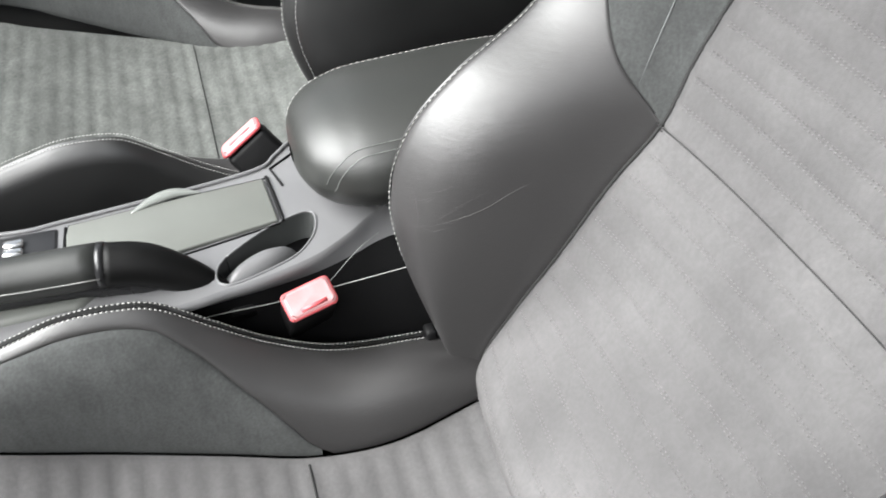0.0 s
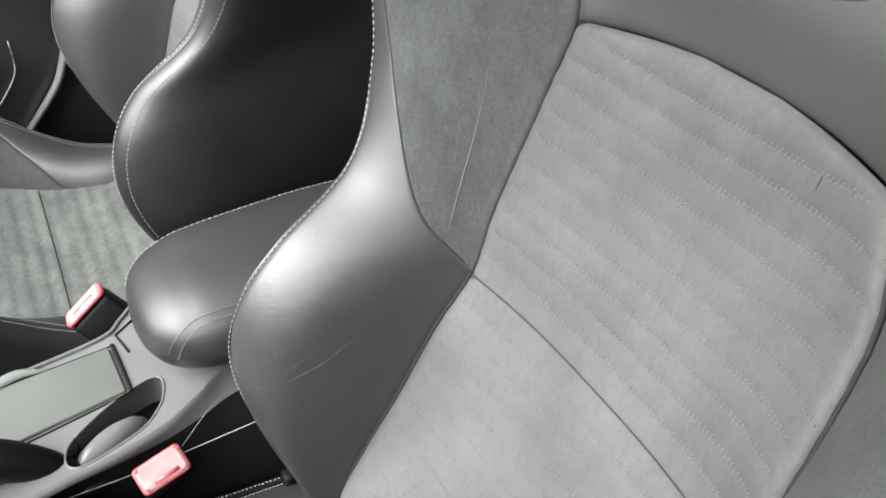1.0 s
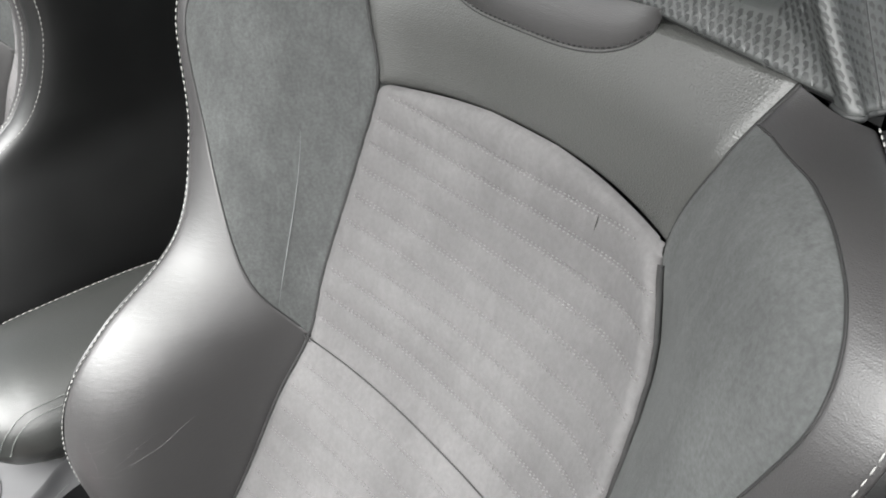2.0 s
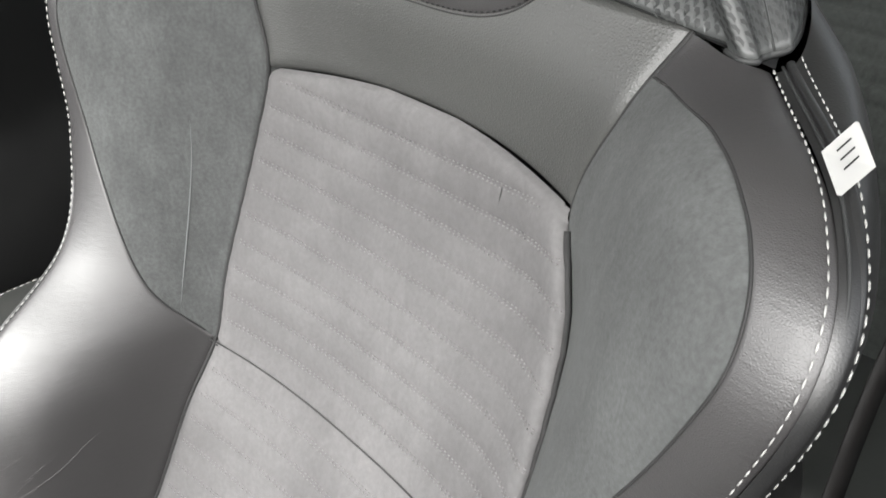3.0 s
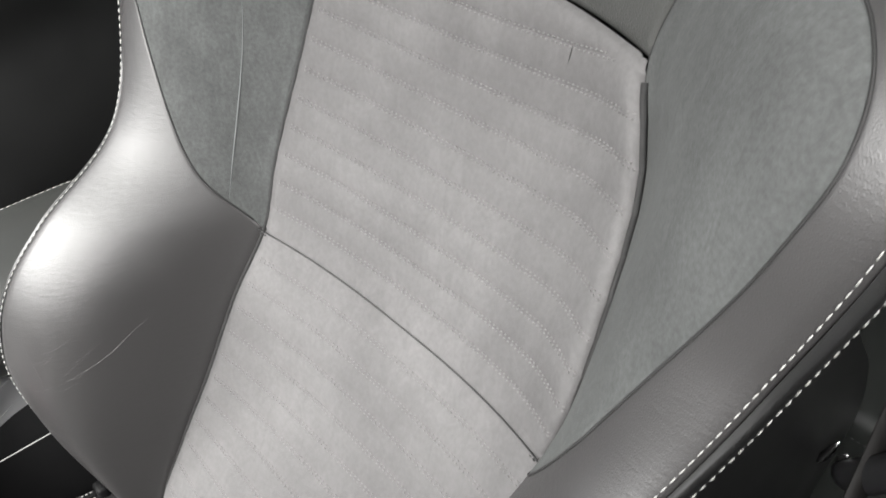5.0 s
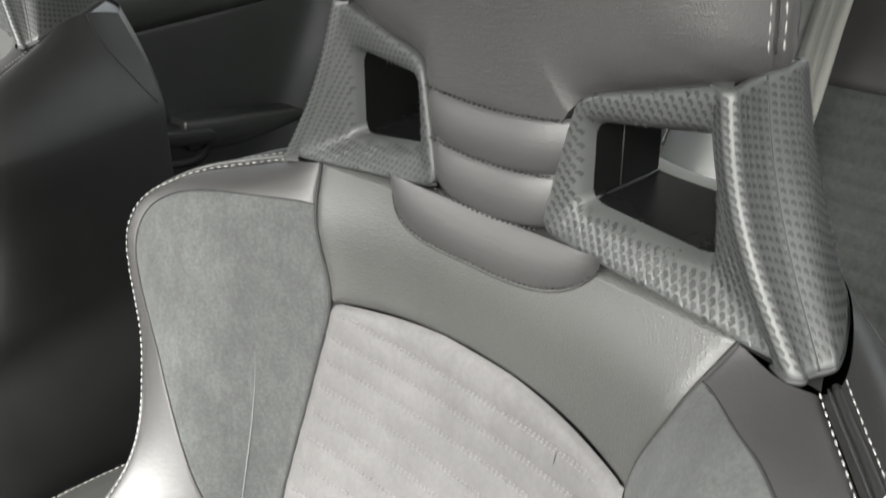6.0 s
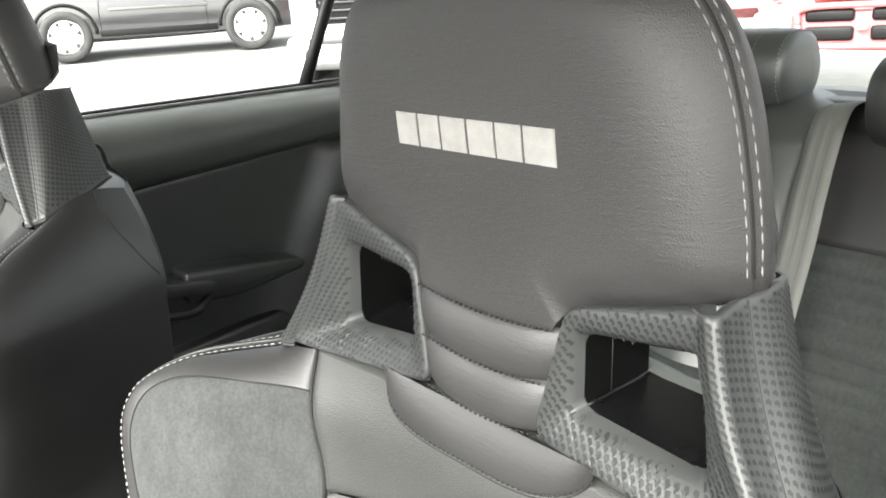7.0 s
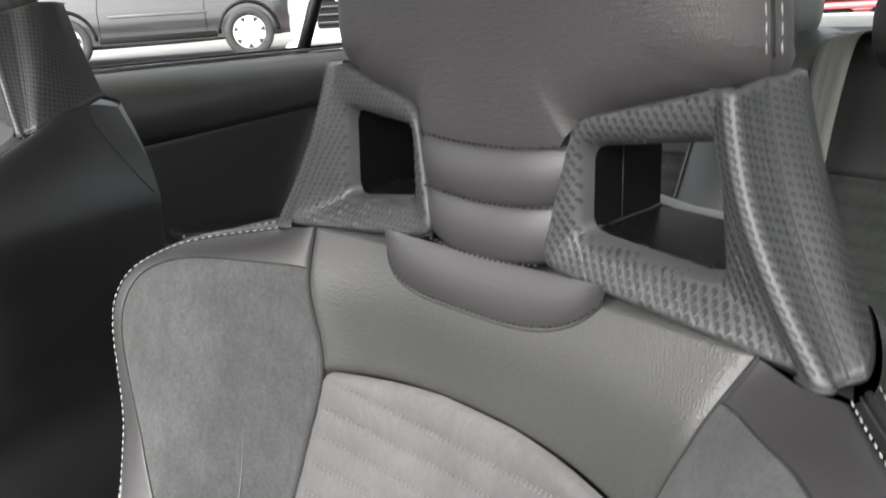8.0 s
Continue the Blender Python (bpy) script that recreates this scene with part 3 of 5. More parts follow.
    order = [i % len(loop) for i in range(first, first + int(keep.sum()))]
    part("headrest_groove", tube(ring[1][order], .0011, 6), DARK_THREAD, head, "dark seam between the stitch rows")
    for q in (rows[1][order], ring[2][order]):
        nn = q - np.array([0, .75, 1.09])
        part("headrest_stitching", dashes(q, nn / np.linalg.norm(nn, axis=1, keepdims=True), 0.0078, 0.0062, 0.0006, 0.0002, 0.0003), THREAD, head, "white contrast stitching")
    # scratches and scuffs in the leather of the inner bolster
    rnd = random.Random(4)
    marks = [[(6.95, .72), (6.75, .62), (6.5, .50), (6.25, .42), (6.1, .36)], [(7.05, .78), (7.0, .70), (6.85, .62)], [(6.6, .86), (6.9, .80), (7.1, .79)]]
    for k in range(7):
        v0, s0, bend = rnd.uniform(6.5, 7.2), rnd.uniform(.64, .90), rnd.uniform(-.03, .05)
        dv, ds = rnd.uniform(-.42, -.15), rnd.uniform(-.14, -.05)
        marks.append([(v0, s0), (v0 + dv * .5 + bend, s0 + ds * .5), (v0 + dv, s0 + ds)])
    for m in marks if cover is None else ():
        q = soft(np.array(m), 24)
        ln = bolster(-1, q[:, 0], q[:, 1])
        thick = (.00016 if len(m) > 3 else .00007) * np.sin(np.linspace(.15, 3.0, 24))
        part("scratch", tube(ln + np.array([.0002, -.0002, 0]), thick, 4), SCUFF, base)
    ln = bolster(-1, np.linspace(2.75, 4.55, 30), np.linspace(.30, .20, 30))
    part("crease", tube(ln, .0007 * np.sin(np.linspace(.1, 3.04, 30)), 5), WORN_SUEDE, base, "pale worn crease in the suede")
    ln = centre(np.linspace(.60, .57, 12), np.linspace(2.25, 2.50, 12)) + np.array([0, -.0056, .002])
    part("crease", tube(ln, .0006 * np.sin(np.linspace(.1, 3.04, 12)), 5), DARK_THREAD, base, "small dark mark on the insert")
    # the embroidered maker's mark, as plain bars
    for k, (x0, wd) in enumerate(((-.0540, .0175), (-.0345, .0165), (-.0160, .0195), (.0055, .0190), (.0262, .0175), (.0455, .0200))):
        xa, xb = x0, x0 + wd
        fr = [(x, np.interp(z, [1.0, 1.05, 1.10, 1.195], [.653, .650, .646, .640]) - .0008, z) for z in np.linspace(1.0925, 1.1105, 6) for x in (xa, xb)]
        bk = [(x, y + .003, z) for x, y, z in fr]
        n = len(fr)
        f = [(2 * i, 2 * i + 1, 2 * i + 3, 2 * i + 2) for i in range(5)] + [(0, n, n + 1, 1), (n - 2, n - 1, 2 * n - 1, 2 * n - 2)]
        f += [(2 * i, 2 * i + 2, n + 2 * i + 2, n + 2 * i) for i in range(5)] + [(2 * i + 1, n + 2 * i + 1, n + 2 * i + 3, 2 * i + 3) for i in range(5)]
        part("embroidered_bar", (np.array(fr + bk), f), EMBROIDERY, head, "silver-white embroidered bar", smooth=False)

    # plastic belt guides on both sides of the neck
    for side in (-1, 1):
        belt_guide(base, side)
    cushion(base, cover or INSERT)
    return base


def belt_guide(base, side):
    """Textured plastic frame round a through-hole beside the neck, rolling over a ridge into an outer cheek."""
    sgn = np.array([side, 1, 1])
    a0, a1 = (np.array((.1405, .661, 1.037)), np.array((.1966, .6396, .9313))) if side > 0 else (np.array((.152, .661, 1.046)), np.array((.203, .637, .932)))
    outer = np.array([(.0430, .6480, .9455), (.0605, .6575, 1.0195), a0, a1])
    hole = np.array([(.0672, .6565, .9655), (.0685, .6570, 1.0065), (.1345, .6600, 1.0135), (.1395, .6600, .9560)])
    n = 14

    def loop_of(q, sag):
        o = np.array([q[k] + (q[(k + 1) % 4] - q[k]) * i / n + (np.array([-sag * math.sin(math.pi * i / n), 0, 0]) if k == 2 else 0) for k in range(4) for i in range(n)])
        for _ in range(2):
            o = (np.roll(o, 1, 0) + 2 * o + np.roll(o, -1, 0)) / 4
        return o
    lo, lh = loop_of(outer, .009), loop_of(hole, 0)
    wrap = np.zeros(4 * n)  # the side that runs on into the cheek stays level
    wrap[2 * n:3 * n + 1] = 1
    fs = [0.0, 0.0, .012, .035, .14, .30, .48, .66, .82]
    fillet = [.0062, .0042, .0024, 0.0]
    dys = [.012, .0030, .0004, -.0012, -.0024, -.0028, -.0029, -.0028, -.0026, -.0022, -.0010, .0014, .0058]
    flat = [.004, .0008, -.0012, -.0022, -.0027, -.0029, -.0030, -.0029, -.0026, -.0022, -.0010, .0014, .0058]
    gap = np.linalg.norm(lh - lo, axis=1, keepdims=True)
    shares = [f * (1 - .0070 / gap) / .82 for f in fs] + [1 - w / gap for w in fillet]
    ring = [lo + (lh - lo) * f + np.column_stack([0 * wrap, d * (1 - wrap) + e * wrap, 0 * wrap]) for f, d, e in zip(shares, dys, flat)]
    face = np.array(ring)
    guide = part("belt_guide", grid(face * sgn, wrap=True, flip=side < 0), BRACKET, base, "grey textured plastic belt guide")
    # tunnel through to the back: flat walls meeting in rounded corners
    ff = hole + np.array([0, .005, 0])
    rear = np.array([(.069, .712, .968), (.070, .712, 1.005), (.130, .714, 1.011), (.139, .714, .963)])
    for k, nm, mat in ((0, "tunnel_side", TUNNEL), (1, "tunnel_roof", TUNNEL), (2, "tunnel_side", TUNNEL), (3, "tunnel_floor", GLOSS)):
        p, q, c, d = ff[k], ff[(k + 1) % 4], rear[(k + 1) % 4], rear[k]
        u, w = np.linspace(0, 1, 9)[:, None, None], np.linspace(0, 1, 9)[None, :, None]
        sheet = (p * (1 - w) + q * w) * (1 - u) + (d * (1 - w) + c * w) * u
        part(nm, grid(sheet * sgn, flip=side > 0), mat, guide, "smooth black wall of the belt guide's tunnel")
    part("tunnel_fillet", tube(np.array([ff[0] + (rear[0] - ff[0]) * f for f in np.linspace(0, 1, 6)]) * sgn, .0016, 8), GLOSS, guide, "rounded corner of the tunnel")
    part("tunnel_joint", tube(np.array([rear[0] * .4 + ff[0] * .6, rear[1] * .4 + ff[1] * .6]) * sgn + np.array([side * .0003, 0, 0]), .0004, 5), EMBOSS, guide)
    lip = np.array([(.060, .712, .9705), (.080, .7122, .9672), (.120, .7135, .9642), (.142, .714, .9625)])
    lip = np.stack([lip + np.array([0, dy, dz]) for dy, dz in ((0, 0), (.008, .0010), (.014, -.001), (.019, -.004), (.021, -.008))])
    part("tunnel_lip", grid(lip * sgn, flip=side > 0), LIP, guide, "pale smooth rear lip of the belt guide")
    # outer cheek: a proud rounded ridge, a shallow valley, a broad face and a rear face behind a parting line
    b0, bm, b1 = np.array((.1430, .7045, 1.0405)), np.array((.1650, .6868, .9915)), np.array((.2055, .6540, .9335))
    c0, c1 = np.array((.126, .735, 1.034)), np.array((.160, .735, .938))
    rows = []
    for f in np.linspace(.02, 1, 44):
        r0 = a0 + (a1 - a0) * f + np.array([-.009 * math.sin(math.pi * f), 0, 0])
        r1 = b0 * (1 - f) * (1 - 2 * f) + bm * 4 * f * (1 - f) + b1 * f * (2 * f - 1)
        r2 = c0 + (c1 - c0) * f + np.array([-.004 * math.sin(math.pi * f), 0, 0])
        out = np.array([.80, -.60, 0.0]) * (1 - .6 * f ** 3)
        k = [r0 + np.array([-.011, .0006, 0]), r0 + np.array([-.0062, -.0022, 0]), r0 + np.array([-.0010, -.0042, 0]), r0 + np.array([.0032, -.0012, 0]),
             r0 * .82 + r1 * .18 + out * .0024, r0 * .64 + r1 * .36 + out * .0012, r0 * .54 + r1 * .46 + out * .0007, r0 * .42 + r1 * .58 + out * .0020, r0 * .18 + r1 * .82 + out * .0040, r1 + out * .0024,
             r1 * .82 + r2 * .18 + np.array([.0042, 0, 0]), r1 * .48 + r2 * .52 + np.array([.0052, .002, 0]), r2]
        rows.append(soft(k, 61))
    cheek = np.array(rows)
    for j in range(61):  # the lower rear corner is rounded off
        stop = 1 - .05 * max(0.0, (j - 30) / 30) ** 2
        at = np.linspace(0, 43 * stop, 44)
        cheek[:, j] = np.column_stack([np.interp(at, np.arange(44), cheek[:, j, k]) for k in range(3)])
    skirt = cheek[-1:] + np.array([[[-.0012, .0010, -.0016]], [[-.006, .004, -.002]]]) * np.array([1.0, 1.0, 1.0])
    brow = cheek[:1] + np.array([[[-.007, .006, -.001]], [[-.0010, .0012, .0012]]])
    part("guide_cheek", grid(np.concatenate([brow, cheek, skirt]) * sgn, flip=side > 0), BRACKET, guide, "textured grey plastic cheek of the belt guide")
    part("guide_seam", tube(cheek[:, 33] * sgn, .00055, 5), EMBOSS, guide, "parting line of the cheek")
    part("guide_foot", tube((cheek[-1] + np.array([-.001, .001, -.0018])) * sgn, .0018, 6), EMBOSS, guide, "dark rubber lip under the guide")
    edge_line = lo[3 * n:] + np.array([0, .0035, -.0008])
    part("guide_foot", tube(np.vstack([edge_line, lo[:1] + np.array([0, .0035, -.0008])]) * sgn, .0013, 6), EMBOSS, guide, "dark rubber lip under the guide")
    # small embossed hooks in staggered rows over both faces, their shade in flat dark colour, each with a raised light
    # edge
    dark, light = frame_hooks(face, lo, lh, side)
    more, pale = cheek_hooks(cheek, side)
    tagged(part("embossing", join(*dark, *more), EMBOSS, guide, "embossed hook pattern, its shade laid on in a dark colour"), kind="stuff")
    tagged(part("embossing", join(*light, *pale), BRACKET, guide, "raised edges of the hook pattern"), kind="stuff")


HOOK = np.array([(-.30, .50), (.14, .52), (.44, -.02), (.16, -.50), (.02, -.06), (-.34, .14)])
HOOK_FACES = [(0, 5, 4, 1), (1, 4, 3, 2)]
WELT = np.array([(-.02, -.08), (.14, -.52), (.02, -.58), (-.18, -.16), (-.36, .12), (-.44, .02)])
WELT_FACES = [(0, 3, 2, 1), (0, 4, 5, 3)]


def inside(poly, x, z):
    hit = False
    for (x0, z0), (x1, z1) in zip(poly, np.roll(poly, -1, 0)):
        if (z0 > z) != (z1 > z) and x < (x1 - x0) * (z - z0) / (z1 - z0) + x0:
            hit = not hit
    return hit


def frame_hooks(face, lo, lh, side):
    """Hooks laid on the frame's face."""
    closed = np.concatenate([face, face[:, :1]], 1)
    dense = cr(np.swapaxes(closed, 0, 1).reshape(closed.shape[1], -1), np.linspace(0, closed.shape[1] - 1, 420)).reshape(420, len(face), 3)
    dense = np.concatenate([dense[:, a:a + 1] * (1 - f) + dense[:, a + 1:a + 2] * f for a in range(2, len(face) - 2) for f in (0, .2, .4, .6, .8)], 1).reshape(-1, 3)
    mid_o, mid_h = lo.mean(0), lh.mean(0)
    big = ((lo - mid_o) * .968 + mid_o)[:, [0, 2]]
    small = ((lh - mid_h) * 1.11 + mid_h)[:, [0, 2]]
    dark, light = [], []
    for r, z in enumerate(np.arange(.930, 1.050, .0036)):
        for x in np.arange(.035, .208, .0048):
            xx = x + (.0024 if r % 2 else 0)
            if not inside(big, xx, z) or inside(small, xx, z):
                continue
            for shape, faces, up, keep in ((HOOK, HOOK_FACES, .0004, dark), (WELT, WELT_FACES, .0009, light)):
                q = shape * .0042
                px, pz = xx + q[:, 0], z + q[:, 1] * .86
                d = (dense[None, :, 0] - px[:, None]) ** 2 + (dense[None, :, 2] - pz[:, None]) ** 2
                k = np.argmin(d, 1)
                if d.min(1).max() > 5e-6:
                    continue
                p = np.column_stack([px * side, dense[k, 1] - up, pz])
                keep.append((p, faces if side > 0 else [f[::-1] for f in faces]))
    return dark, light


def cheek_hooks(g, side):
    """Hooks laid on the cheek from the ridge to its rear edge."""
    r, c = g.shape[:2]
    n = normals(g, (1, -.5, 0))
    mid = g[r // 2]
    s = np.r_[0, np.cumsum(np.linalg.norm(np.diff(mid, axis=0), axis=1))]
    length = np.linalg.norm(np.diff(g[:, c // 2], axis=0), axis=1).sum()
    dark, light = [], []
    for a, d in enumerate(np.arange(.004, s[-1] - .003, .0039)):
        for w in np.arange(.004, length - .003, .0046):
            ww = w + (.0023 if a % 2 else 0)
            for shape, faces, up, keep in ((HOOK, HOOK_FACES, .0004, dark), (WELT, WELT_FACES, .0009, light)):
                q = shape * .0040
                j = np.clip(np.interp(d + q[:, 0] * .9, s, np.arange(c)), 0, c - 1.01)
                i = np.clip((ww - q[:, 1]) / length * (r - 1), 0, r - 1.01)
                i0, j0 = i.astype(int), j.astype(int)
                f, h = (i - i0)[:, None], (j - j0)[:, None]
                p = (g[i0, j0] * (1 - h) + g[i0, j0 + 1] * h) * (1 - f) + (g[i0 + 1, j0] * (1 - h) + g[i0 + 1, j0 + 1] * h) * f
                p = (p + n[i0, j0] * up) * np.array([side, 1, 1])
                keep.append((p, faces if side > 0 else [q2[::-1] for q2 in faces]))
    return dark, light


CUSH_IN = [(.20, -.22, .47), (.185, -.04, .445), (.165, .031, .434), (.158, .108, .411), (.143, .192, .393), (.126, .262, .384), (.121, .330, .384), (.136, .404, .388), (.165, .50, .385)]
CUSH_EDGE = [(.195, -.22, .46), (.192, -.04, .490), (.190, .056, .520), (.190, .098, .533), (.190, .137, .534), (.190, .168, .526), (.190, .205, .496), (.191, .246, .464), (.193, .300, .436), (.195, .382, .424), (.19, .46, .42)]


def cushion(base, cover):
    """Seat cushion with its two bolsters."""
    for side in (-1, 1):
        s = np.linspace(0, 1, 36)[None]
        vy = np.linspace(-.21, .45, 70)
        v = ((vy + .04) / .49)[:, None]
        at_y = lambda keys: np.stack([np.interp(vy, soft(keys, 120)[:, 1], soft(keys, 120)[:, k]) for k in range(3)], -1)[:, None] + 0 * s[..., None]
        a, b = at_y(CUSH_IN), at_y(CUSH_EDGE)
        d = b - a
        hump = cr([.016, .018, .018, .018, .022, .019, -.014], v * 6)[..., 0]
        p = a + d * s[..., None]
        p[..., 2] += hump * np.sin(np.pi * s ** .8) ** .9
        p[..., 0] -= .012 * np.sin(np.pi * s)
        split = np.interp(v[:, 0], [0, .12, .36, .42, .48, .55, .61, .64], [.80, .84, .86, .83, .70, .40, .08, .0])
        for nm, mat, lo_s, hi_s, lab in (("cushion_suede", SUEDE, 0 * split, split, "brushed grey suede cushion facing"),
                                         ("cushion_leather", LEATHER, split, 1 + 0 * split, "black leather cushion bolster")):
            keep = hi_s - lo_s > .004
            f = lo_s[keep][:, None] + (hi_s - lo_s)[keep][:, None] * np.linspace(0, 1, 30)[None]
            q = np.stack([np.stack([np.interp(f[i], s[0], row[:, k]) for k in range(3)], -1) for i, row in enumerate(p[keep])])
            q = tuck(q, (-.5, 0, .8), "lr", .008, .0022) * np.array([side, 1, 1])
            part(nm, grid(q, flip=side < 0), mat, base, lab)
        e = cr(CUSH_EDGE, np.linspace(0, 10, 90)) * np.array([1, 1, 1])
        out = np.array(e)
        wall = np.stack([out, out + np.array([.010, 0, -.004]), out + np.array([.016, 0, -.03]), out * np.array([1, 1, 0]) + np.array([.02, 0, .33]),
                         out * np.array([1, 1, 0]) + np.array([.01, 0, .25])], 0)
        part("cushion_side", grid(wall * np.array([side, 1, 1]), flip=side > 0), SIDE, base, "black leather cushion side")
        for off in ((-.004, .0012), (.005, -.0005)):
            ln = (e + np.array([off[0], 0, off[1]])) * np.array([side, 1, 1])
            part("cushion_stitching", dashes(ln, np.tile((-side * .2, 0, 1.0), (90, 1)), 
                 
                 .0038, .0031, .0009, .0003, .0004), THREAD, base, "white contrast stitching")
    for side in (-1, 1):
        part("cushion_tab", rounded_box((side * .194 - .007, .378, .412), (side * .194 + .007, .389, .434), .003), MATTE, base, "small black plastic tab")
    x = np.linspace(-1, 1, 81)[None]
    v = np.linspace(0, 1, 120)[:, None]
    a = cr(CUSH_IN, v * 8 + 0 * x)
    p = a * np.stack([x + 0 * v, 1 + 0 * x * v, 1 + 0 * x * v], -1)
    p[..., 2] += -.012 * (1 - x ** 2) - .0026 * (1 - np.abs(np.sin(np.pi * (a[..., 1]) / .022)) ** .6) * np.clip((1 - np.abs(x)) * 9, 0, 1)
    p = tuck(p, (0, 0, 1), "lr", .003, .0008)
    field = part("cushion_insert", grid(p), cover, base, "ribbed light grey suede cushion insert")
    ln = p[73, 2:-2] + np.array([0, 0, -.0002])
    part("cushion_seam", tube(ln, .0012, 5), DARK_THREAD, field, "dark cross seam")
    part("cushion_base", rounded_box((-.185, -.18, .22), (.185, .60, .345), .02), MATTE, base)
    part("cushion_roll", tube(np.array([(-.2, -.2, .42), (-.1, -.21, .415), (0, -.212, .41), (.1, -.21, .415), (.2, -.2, .42)]), .045, 12), LEATHER, base)


driver = seat("black leather and grey suede sports seat with white stitching")


def sewn_tag(base):
    # cloth tag sewn into the outer seam
    v0 = np.array([.64, .90])
    a = flank(1, v0, np.array([.001, .001])) + np.array([.0005, -.0015, .0012])
    b = flank(1, v0, np.array([.13, .13])) + np.array([.002, -.003, .0045])
    t = part("airbag_tag", (np.vstack([a, b[::-1], a + np.array([.0012, 0, 0]), b[::-1] + np.array([.0012, 0, 0])]), [(0, 1, 2, 3), (4, 5, 6, 7), (0, 1, 5, 4), (1, 2, 6, 5), (2, 3, 7, 6), (3, 0, 4, 7)]), TAG, base, "white cloth tag", smooth=False)
    for k in range(3):
        c = a[0] + (a[1] - a[0]) * (.25 + .22 * k) + (b[0] - a[0]) * .35 + np.array([0, -.0009, .0006])
        w, h = (b[0] - a[0]) * .42, (a[1] - a[0]) * .045
        part("tag_print", (np.array([c, c + w, c + w + h, c + h]), [(0, 1, 2, 3)]), MATTE, t, smooth=False)
lean = pose(-.715, -.030, .022) @ pose(0, .40, .55) @ pose(0, 0, 0, 8.6) @ pose(0, -.40, -.55)
passenger = seat("black leather and grey suede passenger sports seat beyond the console", .024, CUSHION)
passenger.matrix_basis = lean
sewn_tag(driver)
for ob in passenger.children:  # its backrest stands more upright over a lower cushion
    if ob.name.startswith("cushion"):
        low = Matrix.Translation((0, 0, .424)) @ Matrix.Diagonal((1, 1, .86, 1)) @ Matrix.Translation((0, 0, -.424))
        ob.matrix_basis = lean.inverted() @ pose(-.715, -.02, -.04) @ low
        middle = sum(v.co.x for v in ob.data.vertices) / len(ob.data.vertices)
        if middle < -.05:  # the far bolster stands wider and splays forward
            ob.matrix_basis = ob.matrix_basis @ pose(-.100, .25, 0) @ pose(0, 0, 0, 0, 0, -14) @ pose(0, -.25, 0)
        if ob.name.startswith(("cushion_insert", "cushion_seam")):
            ob.matrix_basis = ob.matrix_basis @ pose(-.055, 0, 0) @ Matrix.Diagonal((1.5, 1, 1, 1))
            ob.matrix_basis = ob.matrix_basis @ pose(0, .10, .41) @ pose(0, 0, 0, 3) @ pose(0, -.10, -.41)

# ---------------------------------------------------------------- centre console
console = thing("centre_console", "grey plastic centre console with closed tray and open pocket", "console")
DECK = .512
right = soft([(-.225, -.45), (-.212, -.1), (-.203, .10), (-.204, .179), (-.211, .219), (-.218, .256), (-.231, .296), (-.252, .330), (-.277, .367), (-.30, .46)], 60)
left = soft([(-.39, .46), (-.402, .38), (-.408, .316), (-.385, .288), (-.366, .268), (-.352, .20), (-.338, .10), (-.335, .045), (-.36, -.1), (-.40, -.45)], 60)
outline = np.vstack([right, left])
pocket = soft([(-.250, .224), (-.267, .246), (-.280, .267), (-.289, .288), (-.2905, .300), (-.284, .305), (-.268, .303), (-.251, .295), (-.233, .277), (-.219, .243), (-.215, .224), (-.219, .2155), (-.228, .2135), (-.240, .2165), (-.2495, .2235)], 90)


def deck_mesh(outer, hole, z):
    """A flat moulding with a rounded-over rim and an open pocket."""
    bm = bmesh.new()
    loops = []
    for pts in (outer, hole):
        vs = [bm.verts.new((x, y, z)) for x, y in pts]
        loops.append([bm.edges.new((vs[i], vs[(i + 1) % len(vs)])) for i in range(len(vs))])
    bmesh.ops.triangle_fill(bm, use_beauty=True, use_dissolve=False, edges=loops[0] + loops[1])
    for f in bm.faces:
        if f.normal.z < 0:
            f.normal_flip()
    return bm


part("deck", deck_mesh(outline, pocket[:-1], DECK), CONSOLE, console, "satin grey console deck", smooth=False)
rim = np.column_stack([pocket, np.full(len(pocket), DECK)])
wall = np.array([rim + np.array([0, 0, .0005]), rim + np.array([0, 0, -.004]), (rim - rim.mean(0)) * .93 + rim.mean(0) + np.array([0, 0, -.03])])
part("pocket_wall", grid(wall), BRACKET, console, "dark pocket wall")
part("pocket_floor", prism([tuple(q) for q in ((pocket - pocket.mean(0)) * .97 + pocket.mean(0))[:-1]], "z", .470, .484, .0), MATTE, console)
part("pocket_rim", tube(np.vstack([rim, rim[:1]]), .0011, 8), CONSOLE, console)
a = np.linspace(0, 2 * np.pi, 28, endpoint=False)
cup = np.array([[(-.246 + .7071 * (.046 * r * math.cos(t) - .026 * r * math.sin(t)) * -.6, .248 + .7071 * (.042 * r * math.cos(t) * 1.15 + .012 * r * math.sin(t)), .491 + .016 * (1 - r ** 4)) for t in a] for r in (1, .92, .8, .5, .2, .01)])
part("cup_insert", grid(cup, wrap=True), CONSOLE, console, "shiny domed insert in the pocket")
edge = np.column_stack([right, np.full(60, DECK)])
low = edge.copy()
low[:, 0] = -.226
prof = [edge, edge + np.array([.0030, 0, -.0015]), edge + np.array([.0045, 0, -.006]), edge * .6 + (low + np.array([.004, 0, -.04])) * .4, low + np.array([.006, 0, -.06]), low + np.array([.01, 0, -.33])]
part("deck_shoulder", grid(np.array(prof[:4]), flip=True), CONSOLE, console)
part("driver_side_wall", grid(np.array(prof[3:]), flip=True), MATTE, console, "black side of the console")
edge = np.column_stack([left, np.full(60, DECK)])
